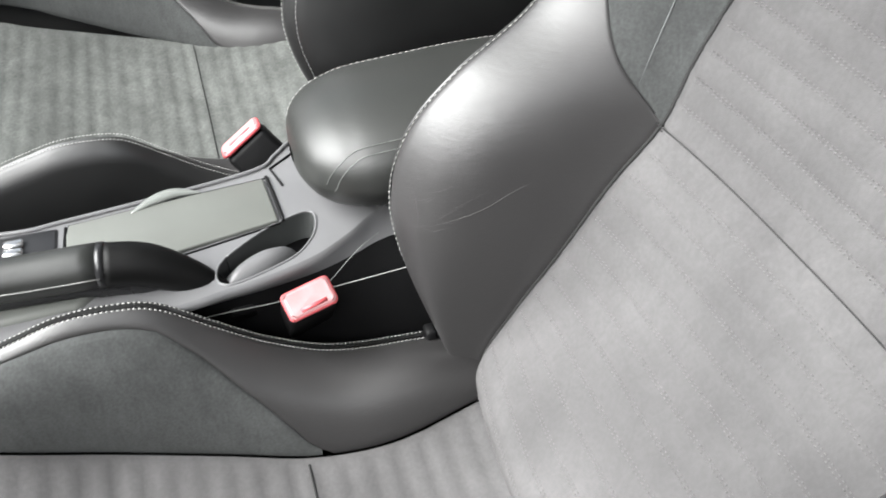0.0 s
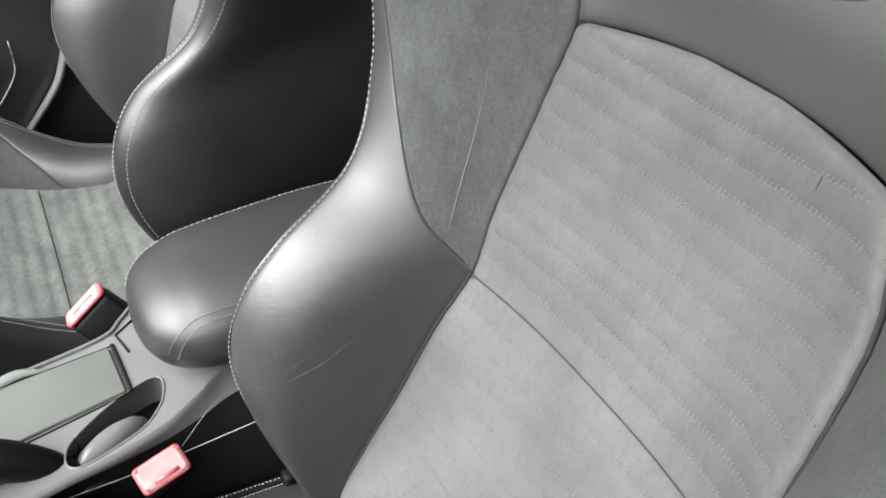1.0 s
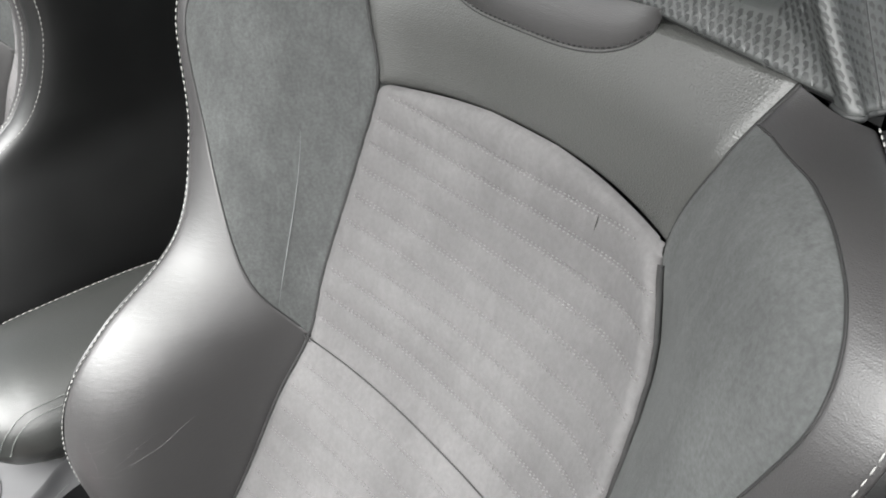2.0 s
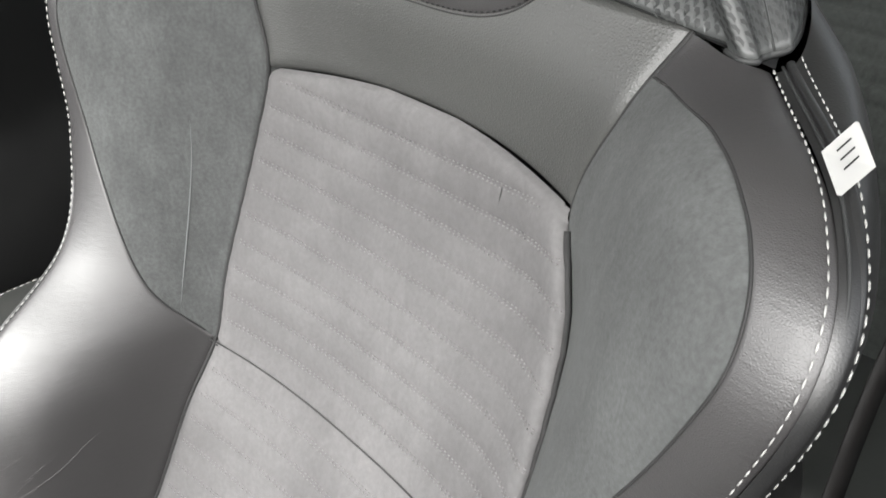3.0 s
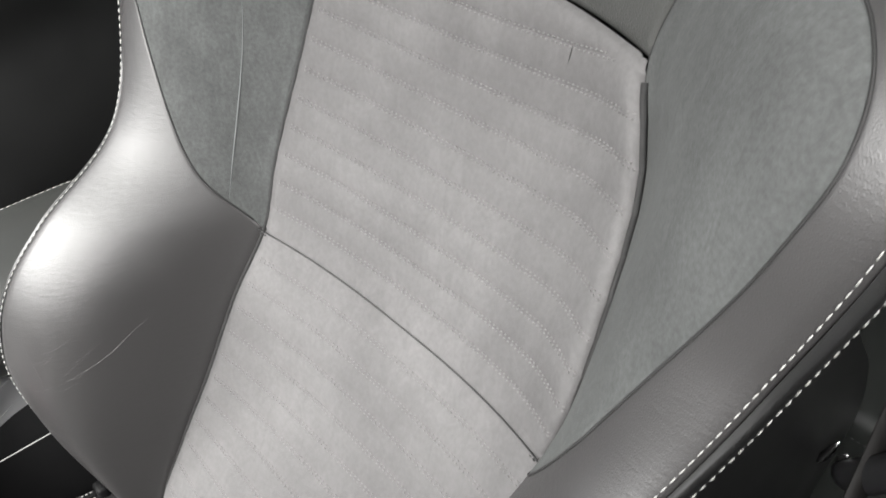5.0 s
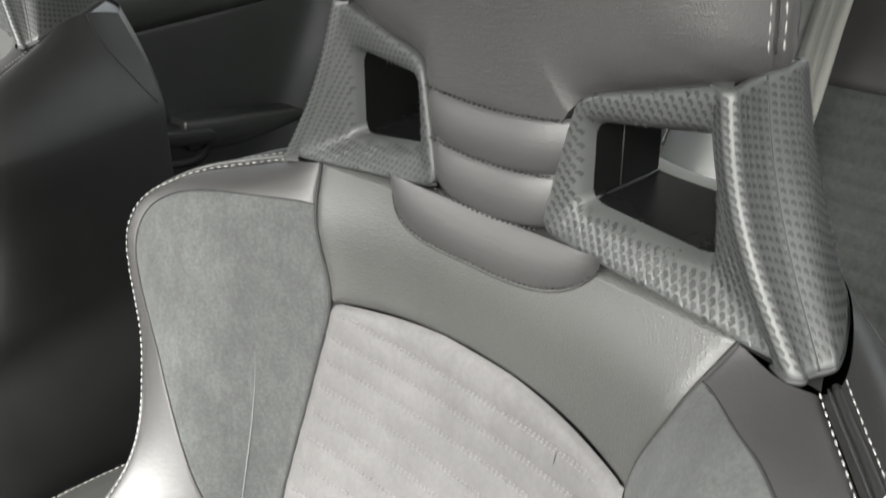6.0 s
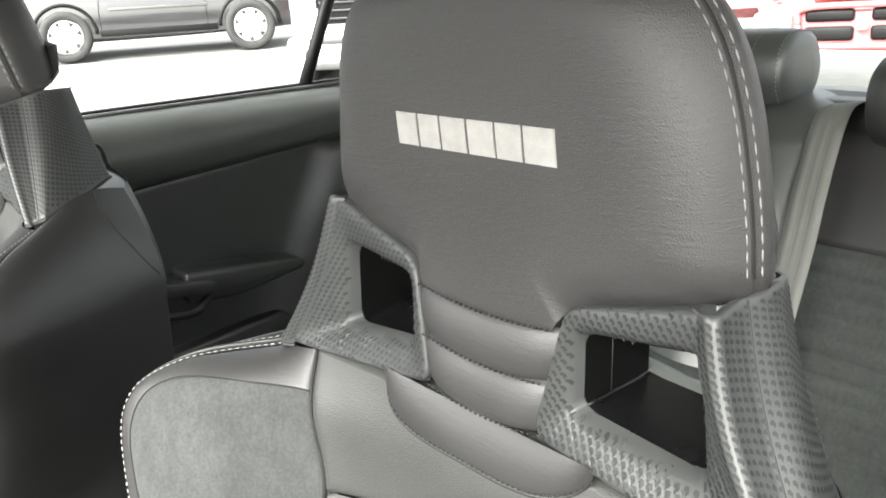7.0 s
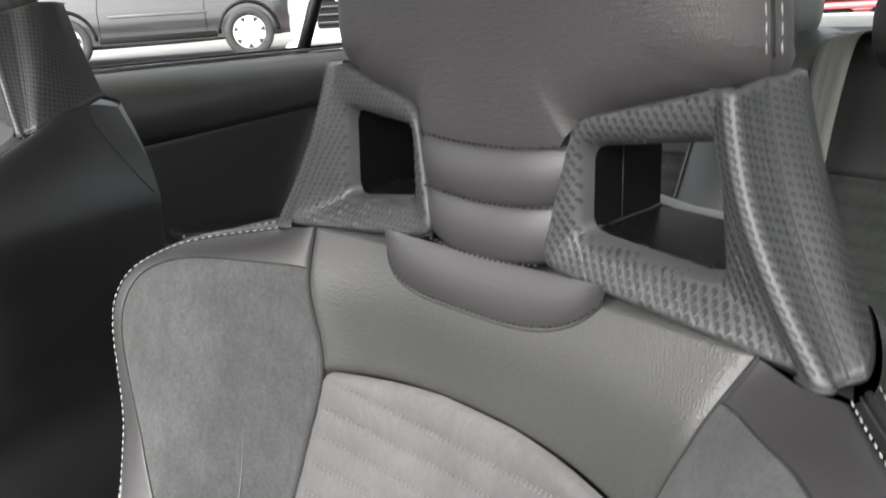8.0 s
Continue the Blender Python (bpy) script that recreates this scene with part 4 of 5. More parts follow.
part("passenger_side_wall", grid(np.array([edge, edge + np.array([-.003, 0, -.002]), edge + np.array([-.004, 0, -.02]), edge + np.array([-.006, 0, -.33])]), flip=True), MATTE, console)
part("deck_edge", tube(edge + np.array([0, 0, .001]), .0022, 6), CONSOLE, console, "bright raised console edge")
part("tray_lid", prism([(-.315, .099), (-.328, .101), (-.339, .190), (-.347, .270), (-.282, .2735), (-.265, .185), (-.258, .13), (-.258, .10)], "z", .508, .5155, .0015), LID, console, "smooth grey-green sliding tray lid")
part("lid_gap", tube(soft([(-.352, .2735, .5125), (-.325, .2755, .5125), (-.2835, .2775, .5125)], 16), .0019, 6), MATTE, console)
part("lid_gap", tube(soft([(-.2800, .274, .5125), (-.2615, .185, .5125), (-.2545, .13, .5125)], 16), .0008, 6), MATTE, console)
part("lid_gap", tube([(-.329, .098, .5125), (-.258, .096, .5125)], .0014, 6), MATTE, console)
part("lid_gap", tube([(-.3305, .10, .5125), (-.3420, .19, .5125), (-.3500, .272, .5125)], .0007, 6), MATTE, console)
part("lid_lip", tube(soft([(-.329, .152, .5150), (-.3405, .172, .5165), (-.3450, .192, .5175), (-.3415, .214, .5155)], 24), [.0008 + .0056 * math.sin(math.pi * i / 23) for i in range(24)], 10, flat=.6), LIP, console, "pale finger lip of the tray lid")
part("slot", tube([(-.392, .314, .5125), (-.364, .279, .5125), (-.334, .286, .5125)], .0012, 5), MATTE, console)
part("side_trim_line", tube(soft([(-.2125, .12, .480), (-.2125, .206, .485), (-.2125, .257, .485), (-.2125, .309, .489), (-.2125, .42, .498)], 20), .00045, 5), THREAD, console, "thin pale trim line")
part("side_seam", tube(soft([(-.2190, .303, .490), (-.2270, .331, .512), (-.2420, .352, .5125)], 14), .00025, 5), LIP, console, "fine pale seam up the console side")
part("gate_plate", rounded_box((-.33, .02, .509), (-.275, .092, .514), .003), BLACK, console)
for k in range(3):
    part("gate_button", rounded_box((-.318 + k * .012, .050, .513), (-.309 + k * .012, .066, .519), .002), CHROME, console, "silver shift gate button")
part("front_pad", prism([(-.275, -.06), (-.272, .09), (-.262, .128), (-.245, .135), (-.222, .11), (-.214, -.06)], "z", .50, .5165, .005), LID, console)
part("pad_badge", rounded_box((-.262, .05, .516), (-.252, .088, .519), .0015), CHROME, console)
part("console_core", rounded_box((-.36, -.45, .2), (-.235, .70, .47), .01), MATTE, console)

armrest = thing("console_armrest", "padded black leather armrest with pale stitching on the console", "armrest")
rings = []
keys = [(.296, .16, .562, .006), (.300, .48, .580, .020), (.313, .74, .593, .034), (.336, .91, .603, .044), (.38, 1.0, .610, .049), (.52, .97, .618, .05), (.68, .94, .60, .05), (.70, .6, .58, .03)]
kk = soft(np.array(keys), 40)
for y, w, z, h in kk:
    a = np.linspace(0, 2 * np.pi, 48, endpoint=False)
    ca, sa = np.cos(a), np.sin(a)
    rings.append(np.stack([-.320 + .084 * w * np.sign(ca) * np.abs(ca) ** .85, y + 0 * a, z - h + h * np.where(sa > 0, np.abs(sa) ** .75, -np.abs(sa) ** 1.25)], -1))
part("armrest_pad", grid(np.array(rings), wrap=True, flip=True), ARMREST, armrest, "smooth black leather pad")
ring = np.array(rings)
part("armrest_stitching", dashes(ring[5:34, 19] + np.array([0, 0, .0008]), np.tile((0, -.1, 1.0), (29, 1)), .006, .0054, .0006, .0002, .0003), THREAD, armrest, "pale stitching")
for path in ([(11.6, .4), (13, 2), (15, 3.6), (17, 4.8), (19, 5.2), (24, 5.4), (32, 5.5)], [(13.2, -.4), (15, 1.8), (17, 3.4), (19, 4.1), (24, 4.4), (32, 4.5)]):
    ln = []
    for r, c in soft(np.array(path), 60):
        i0, j0 = int(r), math.floor(c)
        f, g = r - i0, c - j0
        q = [ring[i0 + a, (j0 + b) % 48] for a in (0, 1) for b in (0, 1)]
        ln.append((q[0] * (1 - g) + q[1] * g) * (1 - f) + (q[2] * (1 - g) + q[3] * g) * f + np.array([.0006, -.0002, .0004]))
    part("armrest_seam", tube(ln, .0003, 5, (1, 0, 0)), LIP, armrest, "pale double seam")
part("armrest_hinge", rounded_box((-.36, .40, .50), (-.29, .66, .56), .012), MATTE, armrest)

brake = thing("handbrake_lever", "black leather handbrake lever with pewter grip between the seats", "handbrake")
part("grip", tube(soft([(-.245, -.14, .556), (-.243, -.02, .546), (-.240, .06, .5395), (-.239, .130, .538)], 16), [.015, .0165, .017, .017, .017, .017, .017, .017, .017, .0172, .0174, .0176, .0178, .018, .018, .0178], 16), ARMREST, brake, "leather-wrapped grip")
part("grip_seam", tube(soft([(-.2265, -.14, .5565), (-.2245, -.02, .5465), (-.2225, .06, .540), (-.2210, .130, .5385)], 16), .0006, 5), THREAD, brake, "fine seam along the grip")
part("collar", tube([(-.239, .129, .538), (-.2385, .1345, .5375)], .0182, 16), BLACK, brake)
part("boot", tube(soft([(-.2385, .133, .5375), (-.237, .163, .531), (-.233, .195, .511), (-.228, .224, .486)], 16), [.0178, .0178, .0178, .0178, .0177, .0175, .0172, .0168, .0162, .0156, .0148, .0138, .0126, .0112, .0096, .007], 16), TUNNEL, brake, "black rubber boot")
part("underside", tube(soft([(-.243, -.1, .540), (-.240, .05, .524), (-.238, .125, .520), (-.234, .18, .505)], 12), .010, 10), BLACK, brake)


def round_corners(w, lo, hi, r):
    """Outline of a plate with rounded corners."""
    out = []
    for cx, cy, a0 in ((w - r, lo + r, -90), (w - r, hi - r, 0), (r - w, hi - r, 90), (r - w, lo + r, 180)):
        out += [(cx + r * math.cos(radians(a0 + k * 22.5)), cy + r * math.sin(radians(a0 + k * 22.5))) for k in range(5)]
    return out


def buckle(name, label, at, turn):
    b = thing(name, label, "seat belt buckle", "front belt buckles")
    part("housing", prism([(-.024, -.015), (.024, -.015), (.024, .013), (-.024, .013)], "z", -.085, 0, .005), MATTE, b, "black plastic housing")
    part("button_frame", prism(round_corners(.0243, -.0153, .0133, .005), "z", .0015, .0065, .002), RED, b, "red release frame")
    part("button", prism(round_corners(.0225, -.0138, .012, .0045), "z", .004, .0082, .003), PINK, b, "worn pale red release button")
    part("latch_slot", prism([(-.012, -.0105), (.014, -.0105), (.014, -.0068), (-.012, -.0068)], "z", .007, .0088, .0), RED, b, "red latch slot")
    part("stalk", prism([(-.014, -.008), (.014, -.008), (.014, .006), (-.014, .006)], "z", -.26, -.08, .003), MATTE, b)
    b.matrix_world = at @ turn
    return b


buckle("belt_buckle", "red-topped seat belt buckle beside the driver seat", pose(-.196, .281, .497), pose(0, 0, 0, 0, 34, 0) @ pose(0, 0, 0, 0, 0, 104) @ Matrix.Scale(.88, 4))
buckle("belt_buckle", "red-topped seat belt buckle beside the passenger seat", pose(-.422, .263, .511), pose(0, 0, 0, 35, -14, 0) @ pose(0, 0, 0, 0, 0, 90))

# ---------------------------------------------------------------- rear right door
door = tagged(thing("rear_door_panel", "charcoal moulded rear door trim with armrest and pull handle", "car door"), kind="structure")
prof = [(-1.175, 1.000), (-1.157, .999), (-1.138, .993), (-1.121, .979), (-1.109, .958), (-1.103, .930), (-1.105, .900), (-1.116, .878), (-1.137, .868), (-1.138, .858), (-1.137, .80), (-1.135, .74), (-1.133, .66), (-1.13, .55), (-1.12, .45), (-1.11, .30)]
pp = soft(np.array(prof), 90)
ys = np.linspace(.55, 1.66, 130)
p = np.stack([np.stack([pp[:, 0], np.full(90, y), pp[:, 1] + .075 * (y - .85) * np.clip((pp[:, 1] - .6) / .25, 0, 1) * np.clip((.985 - pp[:, 1]) / .09, 0, 1)], -1) for y in ys])
border = 1.095 + (p[..., 2] - .682) * .57
step = np.clip((p[..., 1] - border) / .12, 0, 1)
step = step * step * (3 - 2 * step) * np.clip((.868 + .07 * (p[..., 1] - .85) - p[..., 2]) / .02, 0, 1)
p[..., 0] += .022 * step
cut = 47
part("upper_roll", grid(p[:, :cut + 1]), DOOR, door, "padded charcoal top roll of the door")
part("door_skin", grid(p[:, cut:]), DOOR_LOW, door, "black moulded lower door skin")
bezel = part("handle_bezel", tube(soft([(-1.070, .735, .966), (-1.070, .785, .968), (-1.070, .797, .960), (-1.070, .801, .940), (-1.070, .802, .922), (-1.070, .735, .918)], 40), .0036, 8), BLACK, door, "black bezel of the inner door handle")
part("handle_recess", prism([(.73, .962), (.785, .963), (.797, .940), (.800, .922), (.73, .920)], "x", -1.10, -1.0745, .002), MATTE, bezel)
part("handle_lever", tube(soft([(-1.068, .735, .944), (-1.064, .765, .944), (-1.064, .782, .938), (-1.070, .794, .930)], 16), [.010 - .0004 * q for q in range(16)], 8, flat=.4), CHROME, bezel, "bright door lever")
part("door_armrest", prism([(.905, .719), (1.132, .694), (1.150, .684), (1.14, .670), (1.0, .652), (.905, .66)], "x", -1.16, -1.070, .008, 3), DOOR_LOW, door, "padded door armrest")
part("pull_pocket", prism([(.70, .742), (.950, .697), (.958, .688), (.950, .672), (.70, .702)], "x", -1.16, -1.060, .005, 3), DOOR_LOW, door, "door pull shelf")
part("inner_handle", tube(soft([(-1.06, .80, .668), (-1.055, .86, .655), (-1.06, .91, .650), (-1.08, .945, .668)], 16), .009, 8), BLACK, door, "black inner door handle")
part("door_pocket", prism([(.80, .56), (1.10, .585), (1.16, .54), (1.15, .40), (.80, .40)], "x", -1.15, -1.105, .012, 3), DOOR_LOW, door, "map pocket")
part("window_seal", rounded_box((-1.185, .5, 1.0), (-1.165, 1.62, 1.010), .002, shear=lambda c: (c.x, c.y, c.z + .003 * (c.y - .9))), MATTE, door, "black rubber window seal")
part("seal_trim", rounded_box((-1.163, .5, 1.0), (-1.158, 1.62, 1.006), .001, shear=lambda c: (c.x, c.y, c.z + .003 * (c.y - .9))), CONSOLE, door, "thin bright seal trim")
part("outer_skin", rounded_box((-1.26, .45, .15), (-1.185, 1.75, .985), .01), SHELL, door)
part("window_divider", tube([(-1.175, 1.238, .99), (-1.165, 1.272, 1.08), (-1.13, 1.37, 1.34)], .013, 8), MATTE, door, "black window divider")
part("window_top_rail", tube(soft([(-1.10, .45, 1.36), (-1.10, .9, 1.39), (-1.12, 1.3, 1.36), (-1.15, 1.62, 1.25), (-1.17, 1.85, 1.05)], 20), .025, 8), MATTE, door)
pane = part("pane", (np.array([(-1.178, .5, .99), (-1.178, 1.25, 1.0), (-1.14, 1.25, 1.37), (-1.11, .5, 1.37)]), [(0, 1, 2, 3)]), GLASS, door, "clear window glass", smooth=False)
pane.visible_shadow = False

# ---------------------------------------------------------------- rear seat
bench = thing("rear_bench", "grey ribbed suede rear bench with black leather shoulders", "car seat")
def bench_y(z):
    return 1.22 + .50 * (z - .62)
x = np.linspace(-1.08, .40, 90)[None]
z = np.linspace(.40, .855, 150)[:, None]
rib = np.abs(np.sin(np.pi * (z - .40) / .021)) ** .6
p = np.stack([x + 0 * z, bench_y(z) + .0050 * (1 - rib) + .02 * np.cos((x + .34) * 9.0) * .4 + 0 * x, z + 0 * x], -1)
part("ribbed_backrest", grid(p), FABRIC, bench, "horizontally ribbed grey suede backrest")
z = np.linspace(.855, 1.02, 40)[:, None]
yy = bench_y(z) + .02 * np.cos((x + .34) * 9.0) * .4 - .008 + .10 * np.clip((z - .985) / .035, 0, 1) ** 2
p = np.stack([x + 0 * z, yy, np.minimum(z, .855 + (z - .855) * .95) + 0 * x], -1)
# the darker leather carries the shade beside the lit pad
part("leather_shoulder", grid(tuck(p, (0, -1, .3), "t", .012, .005)), LEATHER, bench, "charcoal leather top of the rear backrest")
part("bench_cushion", rounded_box((-1.08, .905, .30), (.40, 1.32, .452), .022, 4), BENCH, bench, "charcoal leather bench cushion")
part("bench_front", rounded_box((-1.08, .918, .20), (.40, 1.30, .425), .012, 3), MATTE, bench, "black front of the bench cushion")
for k in range(3):
    part("cushion_stitching", dashes(np.column_stack([np.linspace(-1.0, .38, 60), np.full(60, .904 + .003 * k), np.full(60, .426 - .011 * k)]), np.tile((0, -1.0, 0), (60, 1)), .006, .0045, .0008), BRACKET, bench, "pale stitching")
# padded side of the middle backrest beside the belt, with a welted edge
px, pz = np.linspace(0, 1, 30)[None], np.linspace(.70, 1.03, 60)[:, None]
back = bench_y(np.minimum(pz, .985)) - .010 + .16 * np.clip((pz - .965) / .065, 0, 1) ** 1.8
pad = np.stack([-.345 + .165 * px + 0 * pz, back - .036 * np.sin(np.pi * np.clip(px * .94 + .03, 0, 1)) ** .7 * np.clip((1.06 - pz) / .06, 0, 1), np.minimum(pz, 1.0 + .012 * np.sin(np.pi * px)) + 0 * px], -1)
part("backrest_pad", grid(tuck(pad, (0, -1, .3), "lr", .02, .012)), REAR_LEATHER_LIT, bench, "rounded charcoal leather pad beside the belt")
part("pad_welt", tube(pad[10:, 3] + np.array([0, -.002, .001]), .0022, 6), LEATHER, bench, "leather welt along the pad")
part("bench_top", rounded_box((-1.08, 1.44, .90), (.40, 1.60, 1.008), .02), REAR_LEATHER_LIT, bench)


def rear_headrest(label, cx, cy, cz, hide):
    h = thing("rear_headrest", label, "headrest", "rear headrests")
    a = np.linspace(0, 2 * np.pi, 40, endpoint=False)
    rings = []
    for dx, sc in ((-.109, .45), (-.107, .80), (-.100, .96), (-.085, 1.0), (0, 1.0), (.085, 1.0), (.100, .96), (.107, .80), (.109, .45)):
        ca, sa = np.cos(a), np.sin(a)
        rings.append(np.stack([cx + dx + 0 * a, cy + .058 * sc * np.sign(ca) * np.abs(ca) ** .85, cz + sc * np.where(sa > 0, .058 * np.abs(sa) ** .75, -.052 * np.abs(sa) ** .9 + .012 * np.clip(ca, 0, 1))], -1))
    g = np.array(rings)
    v, f = grid(g, wrap=True)
    f = f + [tuple(range(40))[::-1], tuple(8 * 40 + i for i in range(40))]
    part("headrest_pad", (v, f), hide, h, "black leather pad")
    part("headrest_stitching", join(*[dashes(np.vstack([q, q[:1]]), np.vstack([q, q[:1]]) - np.array([cx, cy, cz]), .006, .0045, .0008, .0005) for q in (g[5] * .75 + g[4] * .25, g[6])]), THREAD, h, "pale stitching")
    for dx in (-.05, .05):
        part("post", tube([(cx + dx, cy + .01, cz - .12), (cx + dx, cy, cz)], .006, 8), CHROME, h)
    return h


rear_headrest("black leather rear headrest on the bench's middle", -.358, 1.46, 1.040, REAR_LEATHER_LIT)
# the back-lit outer headrest gets its shade from the darker leather
rear_headrest("black leather rear headrest on the bench's outer place", -.010, 1.40, 1.018, LEATHER)
rear_headrest("black leather rear headrest beside the far window", -.78, 1.475, 1.055, REAR_LEATHER_LIT)

belt = thing("rear_seat_belt", "grey webbing rear seat belt lying over the backrest", "seat belt")
ctr = soft([(-0.155, 1.215, 0.656), (-0.155, 1.295, 0.834), (-0.160, 1.335, 0.915), (-0.168, 1.385, .985), (-0.175, 1.430, 1.002), (-0.180, 1.500, .995)], 30)
wid = np.array([.024, -.004, .004])
p = np.stack([ctr - wid, ctr - wid * .4 + np.array([0, -.0008, .0006]), ctr + wid * .4 + np.array([0, -.0008, .0006]), ctr + wid], 1) + np.array([0, -.012, .006])
q = np.concatenate([p, p[:, ::-1] + np.array([0, .0016, -.001])], 1)
part("webbing", grid(q, wrap=True), BELT, belt, "grey woven webbing")
for k in (-1, 0, 1):
    a = ctr + wid * (k * .55 - .16) + np.array([0, -.0128, .0066])
    b = ctr + wid * (k * .55 + .16) + np.array([0, -.0128, .0066])
    m = (a + b) / 2 + np.array([0, -.0012, .0008])
    part("woven_rib", grid(np.stack([a, m, b], 1)), BELT, belt, "raised pale rib of the webbing")

shelf = tagged(thing("parcel_shelf", "pale felt parcel shelf under the rear window", "shelf"), kind="structure")
part("shelf_board", rounded_box((-1.05, 1.58, .98), (.40, 2.15, 1.005), .006), SHELF, shelf)

# ---------------------------------------------------------------- body shell round the cabin
shell = tagged(thing("car_body", "closed car body with pale headlining round the cabin", "car body"), kind="structure")
part("floor_pan", rounded_box((-1.20, -.9, .10), (.50, 1.6, .20), .01), CARPET, shell, "dark carpeted floor")
part("headlining", rounded_box((-1.05, .05, 1.385), (.41, 1.80, 1.42), .015), ROOF, shell, "pale grey headlining")
part("roof_skin", rounded_box((-1.08, .03, 1.425), (.36, 1.82, 1.45), .012), SHELL, shell)
part("right_front_door", rounded_box((-1.28, -.75, .15), (-1.16, .52, .88), .03), DOOR_LOW, shell, "black front door trim")
part("door_piping", tube(soft([(-1.155, .262, .52), (-1.155, .259, .469), (-1.155, .233, .430), (-1.155, .190, .385)], 16), .0014, 6), THREAD, shell, "pale stitched line on the front door")
part("door_pull", tube(soft([(-1.15, .345, .50), (-1.145, .320, .446), (-1.145, .292, .409), (-1.15, .245, .355)], 16), .010, 10, flat=.6), CONSOLE, shell, "satin grip of the front door")
part("right_b_pillar", tube(soft([(-1.17, .47, .2), (-1.17, .48, .98), (-1.10, .52, 1.38)], 12), .05, 10), DOOR, shell)
part("dashboard", rounded_box((-1.15, -.95, .30), (.46, -.55, .84), .05, 3), MATTE, shell)
part("right_a_pillar", tube([(-1.15, -.85, .93), (-1.05, .12, 1.40)], .035, 8), DOOR, shell)
part("left_a_pillar", tube([(.44, -.85, .93), (.33, .12, 1.40)], .035, 8), DOOR, shell)
# unseen panels added in the door opening up to .90, blocking low side light
part("left_light_block", rounded_box((.46, -.75, .15), (.56, .40, .90), .03), MATTE, shell, "unseen dark panel blocking light through the open front door")
part("left_pillar_block", rounded_box((.44, .36, .15), (.56, .90, .90), .03), MATTE, shell, "black lower pillar trim, raised out of view to block side light")
part("left_roof_rail", tube(soft([(.38, .12, 1.38), (.44, .4, 1.37), (.44, .8, 1.36), (.43, 1.2, 1.35), (.40, 1.75, 1.28)], 20), .04, 8), MATTE, shell, "black roof rail")
part("left_sill", rounded_box((.40, -.75, .15), (.52, .85, .36), .02), MATTE, shell)
part("left_b_pillar", tube(soft([(.455, .86, .2), (.455, .84, .9), (.36, .80, 1.38)], 12), .05, 10), MATTE, shell, "black centre pillar trim")
part("left_rear_door", rounded_box((.40, .88, .15), (.52, 1.70, .98), .03), DOOR, shell)
part("left_rear_pillar", tube(soft([(.34, 1.62, 1.40), (.42, 1.85, 1.15), (.42, 2.0, .95)], 12), .06, 8), ROOF, shell)
part("right_rear_pillar", tube(soft([(-1.06, 1.66, 1.40), (-1.14, 1.86, 1.15), (-1.14, 2.0, .95)], 12), .06, 8), ROOF, shell)
part("rear_bulkhead", rounded_box((-1.12, 1.62, .15), (.45, 1.70, .98), .01), MATTE, shell)
pane = part("rear_window", (np.array([(-1.05, 2.15, 1.0), (.38, 2.15, 1.0), (.32, 1.80, 1.40), (-1.02, 1.80, 1.40)]), [(0, 1, 2, 3)]), GLASS, shell, "rear window glass", smooth=False)
pane.visible_shadow = False

front_belt = thing("front_seat_belt", "dark front seat belt strap with black latch beside the seat", "seat belt")
strap = soft([(.219, .93, .80), (.229, .824, .67), (.243, .752, .586), (.257, .68, .50), (.269, .62, .42)], 24)
across = np.array([.004, .007, -.006])
rib = np.stack([strap - across, strap + across, strap + across + np.array([.0012, 0, .001]), strap - across + np.array([.0012, 0, .001])], 1)
part("webbing", grid(rib, wrap=True), BELTBROWN, front_belt, "dark brown-grey webbing")
part("latch", tube(soft([(.230, .748, .545), (.238, .744, .553), (.252, .742, .570), (.266, .742, .592), (.276, .744, .622)], 20), [.003 + .010 * math.sin(math.pi * min(1, .12 + k / 21)) ** .6 for k in range(20)], 12, (0, 1, 0), .75), BLACK, front_belt, "glossy black belt latch")
for lo, hi, r in (((.2145, .745, .5455), (.2235, .745, .5735), .0032), ((.2262, .744, .5580), (.2312, .744, .5685), .0026)):
    lo, hi = np.array(lo), np.array(hi)
    part("latch_tongue", tube([lo, lo * .75 + hi * .25, lo * .3 + hi * .7, hi], [r * .3, r, r * .8, r * .25], 4, (0, 1, 0), .3), CHROME, front_belt, "chrome latch tongue")
sill = tagged(thing("door_sill", "black sill trim below the open door", "trim"), kind="structure")
part("sill_trim", rounded_box((.30, .30, .12), (.50, 1.0, .30), .02), MATTE, sill)

# ---------------------------------------------------------------- outside
gm = []
rad = [0, 1.5, 3, 5, 8, 11, 16, 25, 60, 400]
hgt = [0, 0, .08, .20, .40, .58, .86, 1.1, 1.3, 1.5]
ang = np.linspace(0, 2 * np.pi, 48, endpoint=False)
for r, h in zip(rad, hgt):
    gm.append([(-.35 + (r + .001) * math.cos(a), .6 + (r + .001) * math.sin(a), h * (.2 - .8 * math.cos(a + .45)) if math.cos(a + .45) < .75 else h * -.4) for a in ang])
ground = new("ground", to_mesh("ground", *grid(np.array(gm), wrap=True), ASPHALT))
tagged(ground, "pale sunlit concrete parking lot", "ground", kind="structure")


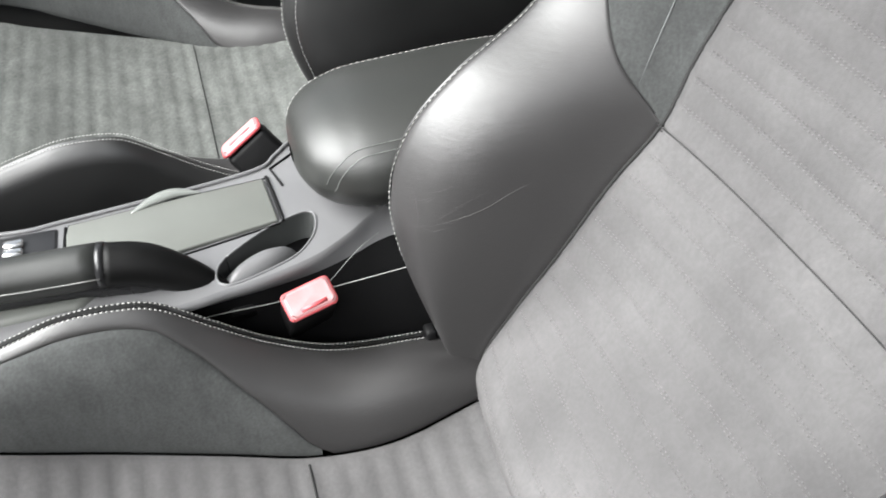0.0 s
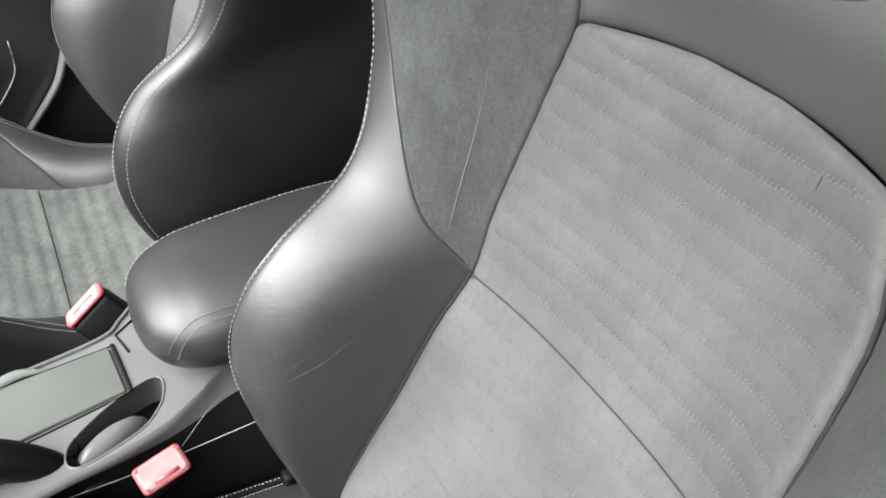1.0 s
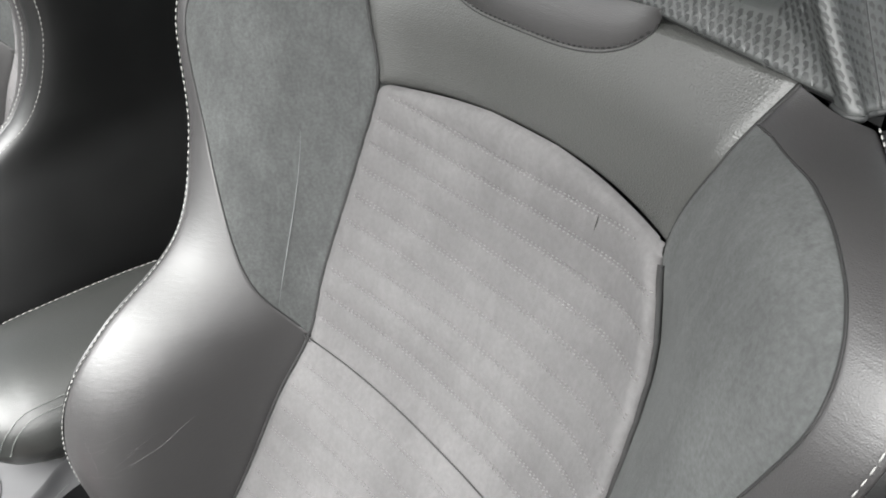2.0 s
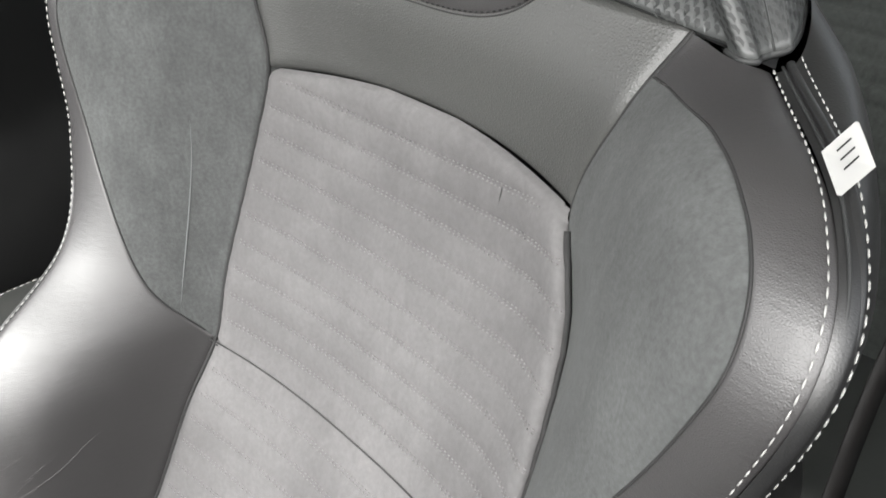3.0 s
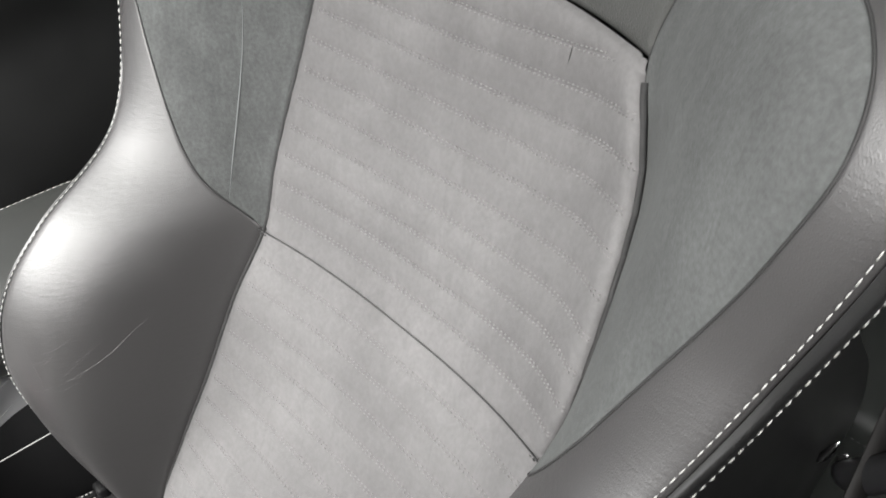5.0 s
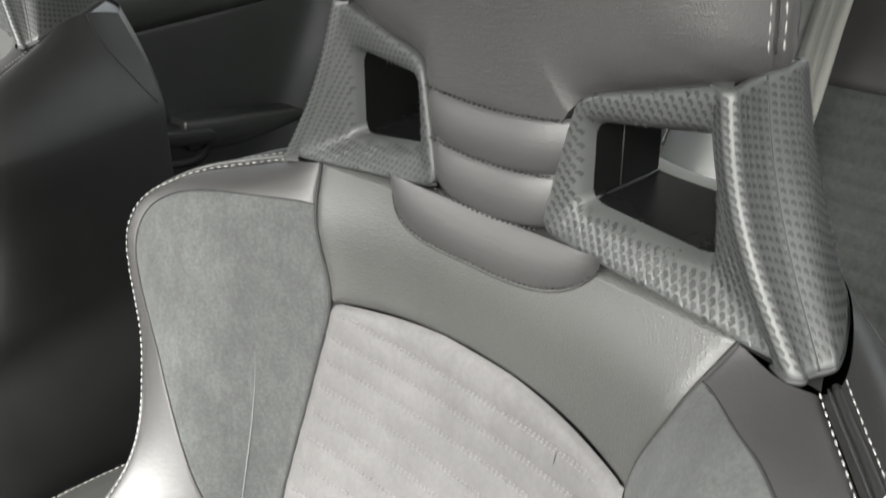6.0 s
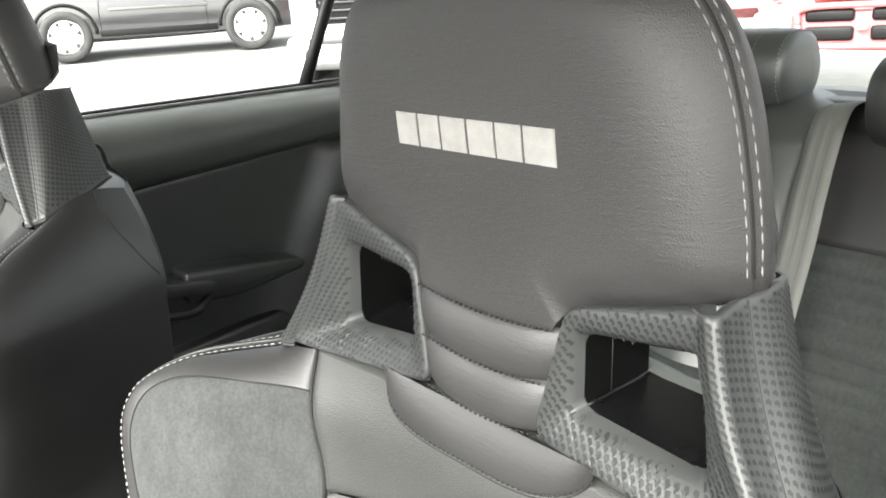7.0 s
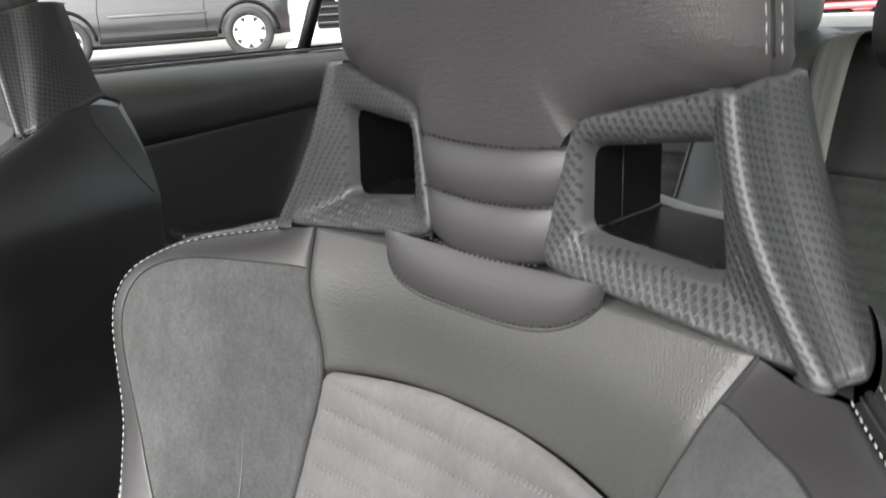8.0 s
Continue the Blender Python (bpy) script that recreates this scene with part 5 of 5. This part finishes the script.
def wheel(parent, x, y, z, r, face):
    """Tyre and hubcap in a plane across the local y axis."""
    a = np.linspace(0, 2 * np.pi, 40, endpoint=False)
    rings = [np.stack([x + k * r * np.cos(a), y + d * face + 0 * a, z + k * r * np.sin(a)], -1) for k, d in ((.66, .01), (.70, -.02), (.92, -.03), (1.0, 0), (1.0, .18), (.6, .2))]
    w = part("wheel", grid(np.array(rings), wrap=True), RUBBER, parent, "black tyre")
    rings = [np.stack([x + k * r * np.cos(a), y + d * face + 0 * a, z + k * r * np.sin(a)], -1) for k, d in ((.67, 0), (.6, -.018), (.3, -.03), (.02, -.03))]
    rim = part("hubcap", grid(np.array(rings), wrap=True), HUBCAP, w, "silver hubcap")
    for k in range(7):
        b = 2 * np.pi * k / 7 + .2
        c = np.array([x + .55 * r * math.cos(b), y - .036 * face, z + .55 * r * math.sin(b)])
        u, v = np.array([math.cos(b), 0, math.sin(b)]), np.array([-math.sin(b), 0, math.cos(b)])
        part("hubcap_vent", (np.array([c + u * .07 * r - v * .11 * r, c + u * .07 * r + v * .11 * r, c - u * .12 * r]), [(0, 1, 2)]), RUBBER, w, smooth=False)


def hatchback(label, paint, at):
    """A small parked car, nose towards -x; its side leans in above the waist."""
    c = thing("parked_hatchback", label, "car", "parked cars")
    line = soft([(1.66, .35), (1.68, .60), (1.64, .95), (1.45, 1.50), (1.0, 1.62), (-.1, 1.60), (-.78, 1.10), (-1.35, .96), (-1.58, .80), (-1.62, .45), (-1.58, .24), (.0, .22), (1.62, .26)], 60)
    part("body", prism([tuple(q) for q in line], "y", -.60, .60, .08, 3), paint, c, "glossy painted body")
    gx, gz = np.linspace(-1, 1, 50)[None], np.linspace(0, 1, 40)[:, None]
    top = np.interp(gx * 1.65, [-1.65, -1.55, -1.35, -.78, 1.5, 1.65], [.62, .80, .955, 1.10, 1.12, .9])
    zz = .27 + (top - .27) * gz
    lean = np.clip((zz - .66) / .44, 0, 1)
    yy = -.725 - .012 * np.sin(np.pi * np.clip((zz - .27) / .42, 0, 1)) + .085 * lean ** 1.3 + .10 * np.abs(gx) ** 14
    part("side_skin", grid(np.stack([gx * 1.65 + 0 * gz, yy, zz], -1)), paint, c, "glossy painted side with an inward lean above the waist")
    mirror = part("door_mirror", rounded_box((-.82, -.86, .98), (-.66, -.66, 1.10), .03), paint, c)
    part("mirror_foot", rounded_box((-.78, -.70, .95), (-.70, -.60, 1.0), .01), MATTE, mirror)
    for x0 in (-1.08, 1.12):
        wheel(c, x0, -.74, .31, .31, 1)
        part("wheel_arch", tube(np.array([(x0 + .37 * math.cos(t), -.722, .32 + .37 * math.sin(t)) for t in np.linspace(0, math.pi, 20)]), .025, 6), MATTE, c)
    part("side_moulding", rounded_box((-.55, -.748, .575), (.62, -.72, .612), .008), MOULDING, c, "pale side moulding")
    part("body_crease", rounded_box((-.68, -.732, .395), (.72, -.718, .425), .006), MOULDING, c, "pale sill line")
    part("sill_highlight", rounded_box((-.68, -.735, .28), (.72, -.72, .36), .01), MATTE, c)
    part("side_glass", prism([(1.25, 1.12), (1.10, 1.48), (-.02, 1.47), (-.55, 1.12)], "y", -.64, -.59, .01), TINTED, c, "dark side window")
    for x0 in (-.66, .60):
        part("door_seam", tube(soft([(x0, -.730, .36), (x0, -.738, .52), (x0, -.726, .68), (x0 + .03, -.694, .86), (x0 + .05, -.645, 1.05)], 20), .005, 5), MATTE, c)
    part("door_handle", rounded_box((.25, -.70, .93), (.45, -.655, .965), .008), paint, c)
    c.matrix_world = at
    return c


def pickup(name, label, paint, at, crossed=False):
    c = thing(name, label, "car", "parked cars")
    part("body", rounded_box((-.98, -.0, .55), (.98, 2.2, 1.25), .10, 3), paint, c, "painted body")
    part("cab", rounded_box((-.85, 1.3, 1.2), (.85, 3.0, 1.85), .15, 3), paint, c)
    part("windscreen", rounded_box((-.75, 1.22, 1.28), (.75, 1.35, 1.75), .04), TINTED, c)
    if crossed:  # four openings between painted bars
        for sx in (-1, 1):
            for z0, z1 in ((.93, 1.06), (1.10, 1.21)):
                lo, hi = sorted((sx * .07, sx * .50))
                part("grille_opening", rounded_box((lo, -.035, z0), (hi, .02, z1), .03), MATTE, c, "dark grille opening")
        part("grille_badge", rounded_box((-.05, -.06, 1.02), (.05, -.02, 1.12), .02), TAG, c, "plain pale badge")
        part("grille_surround", tube(soft([(-.56, -.03, 1.08), (-.52, -.03, 1.22), (0, -.04, 1.24), (.52, -.03, 1.22), (.56, -.03, 1.08), (.50, -.03, .90), (0, -.04, .88), (-.50, -.03, .90), (-.56, -.03, 1.08)], 50), .03, 8, (0, 1, 0)), paint, c)
    else:
        part("grille", rounded_box((-.62, -.05, .80), (.62, .03, 1.18), .02), MATTE, c, "black grille")
        for k in range(5):
            part("grille_bar", rounded_box((-.60, -.07, .84 + k * .07), (.60, -.04, .858 + k * .07), .004), BLACK, c)
        part("maker_bar", rounded_box((-.42, -.085, 1.03), (.42, -.065, 1.10), .006), TAG, c, "plain pale bar")
    part("bumper", rounded_box((-1.0, -.15, .42), (1.0, .10, .72), .06, 3), paint, c)
    part("lower_intake", rounded_box((-.70, -.165, .625), (.70, -.12, .69), .02), BRACKET, c, "dark bumper intake")
    part("bumper_lip", rounded_box((-.80, -.17, .40), (.80, -.12, .485), .02), BRACKET, c, "dark lower lip")
    for s in (-1, 1):
        part("headlamp", rounded_box((s * .62 if s > 0 else -.97, -.05, .94), (.97 if s > 0 else -.62, .03, 1.20), .03), TAG if crossed else CHROME, c, "clear headlamp")
        part("fog_lamp", rounded_box((s * .62 if s > 0 else -.78, -.17, .515), (.78 if s > 0 else -.62, -.12, .59), .02), TAG if crossed else BRACKET, c)
        part("front_wheel", tube([(s * .97, .55, .38), (s * .78, .55, .38)], .38, 24, (0, 0, 1)), RUBBER, c, "black tyre")
    c.matrix_world = at
    return c


hatchback("black parked hatchback with silver hubcaps on the lot", PAINT_BLACK, pose(-11.20, 4.88, .59, 0, 0, 68))
hatchback("red parked car seen through the rear window", PAINT_RED, pose(-8.9, 14.2, -.62, 0, 0, 25))
pickup("parked_pickup", "white parked pickup with black grille", PAINT_WHITE, pose(-6.2, 5.10, .12, 0, 0, 42))
pickup("parked_pickup", "red parked pickup seen through the rear window", PAINT_RED, pose(-3.36, 8.5, -.28, 0, 0, 12), True)
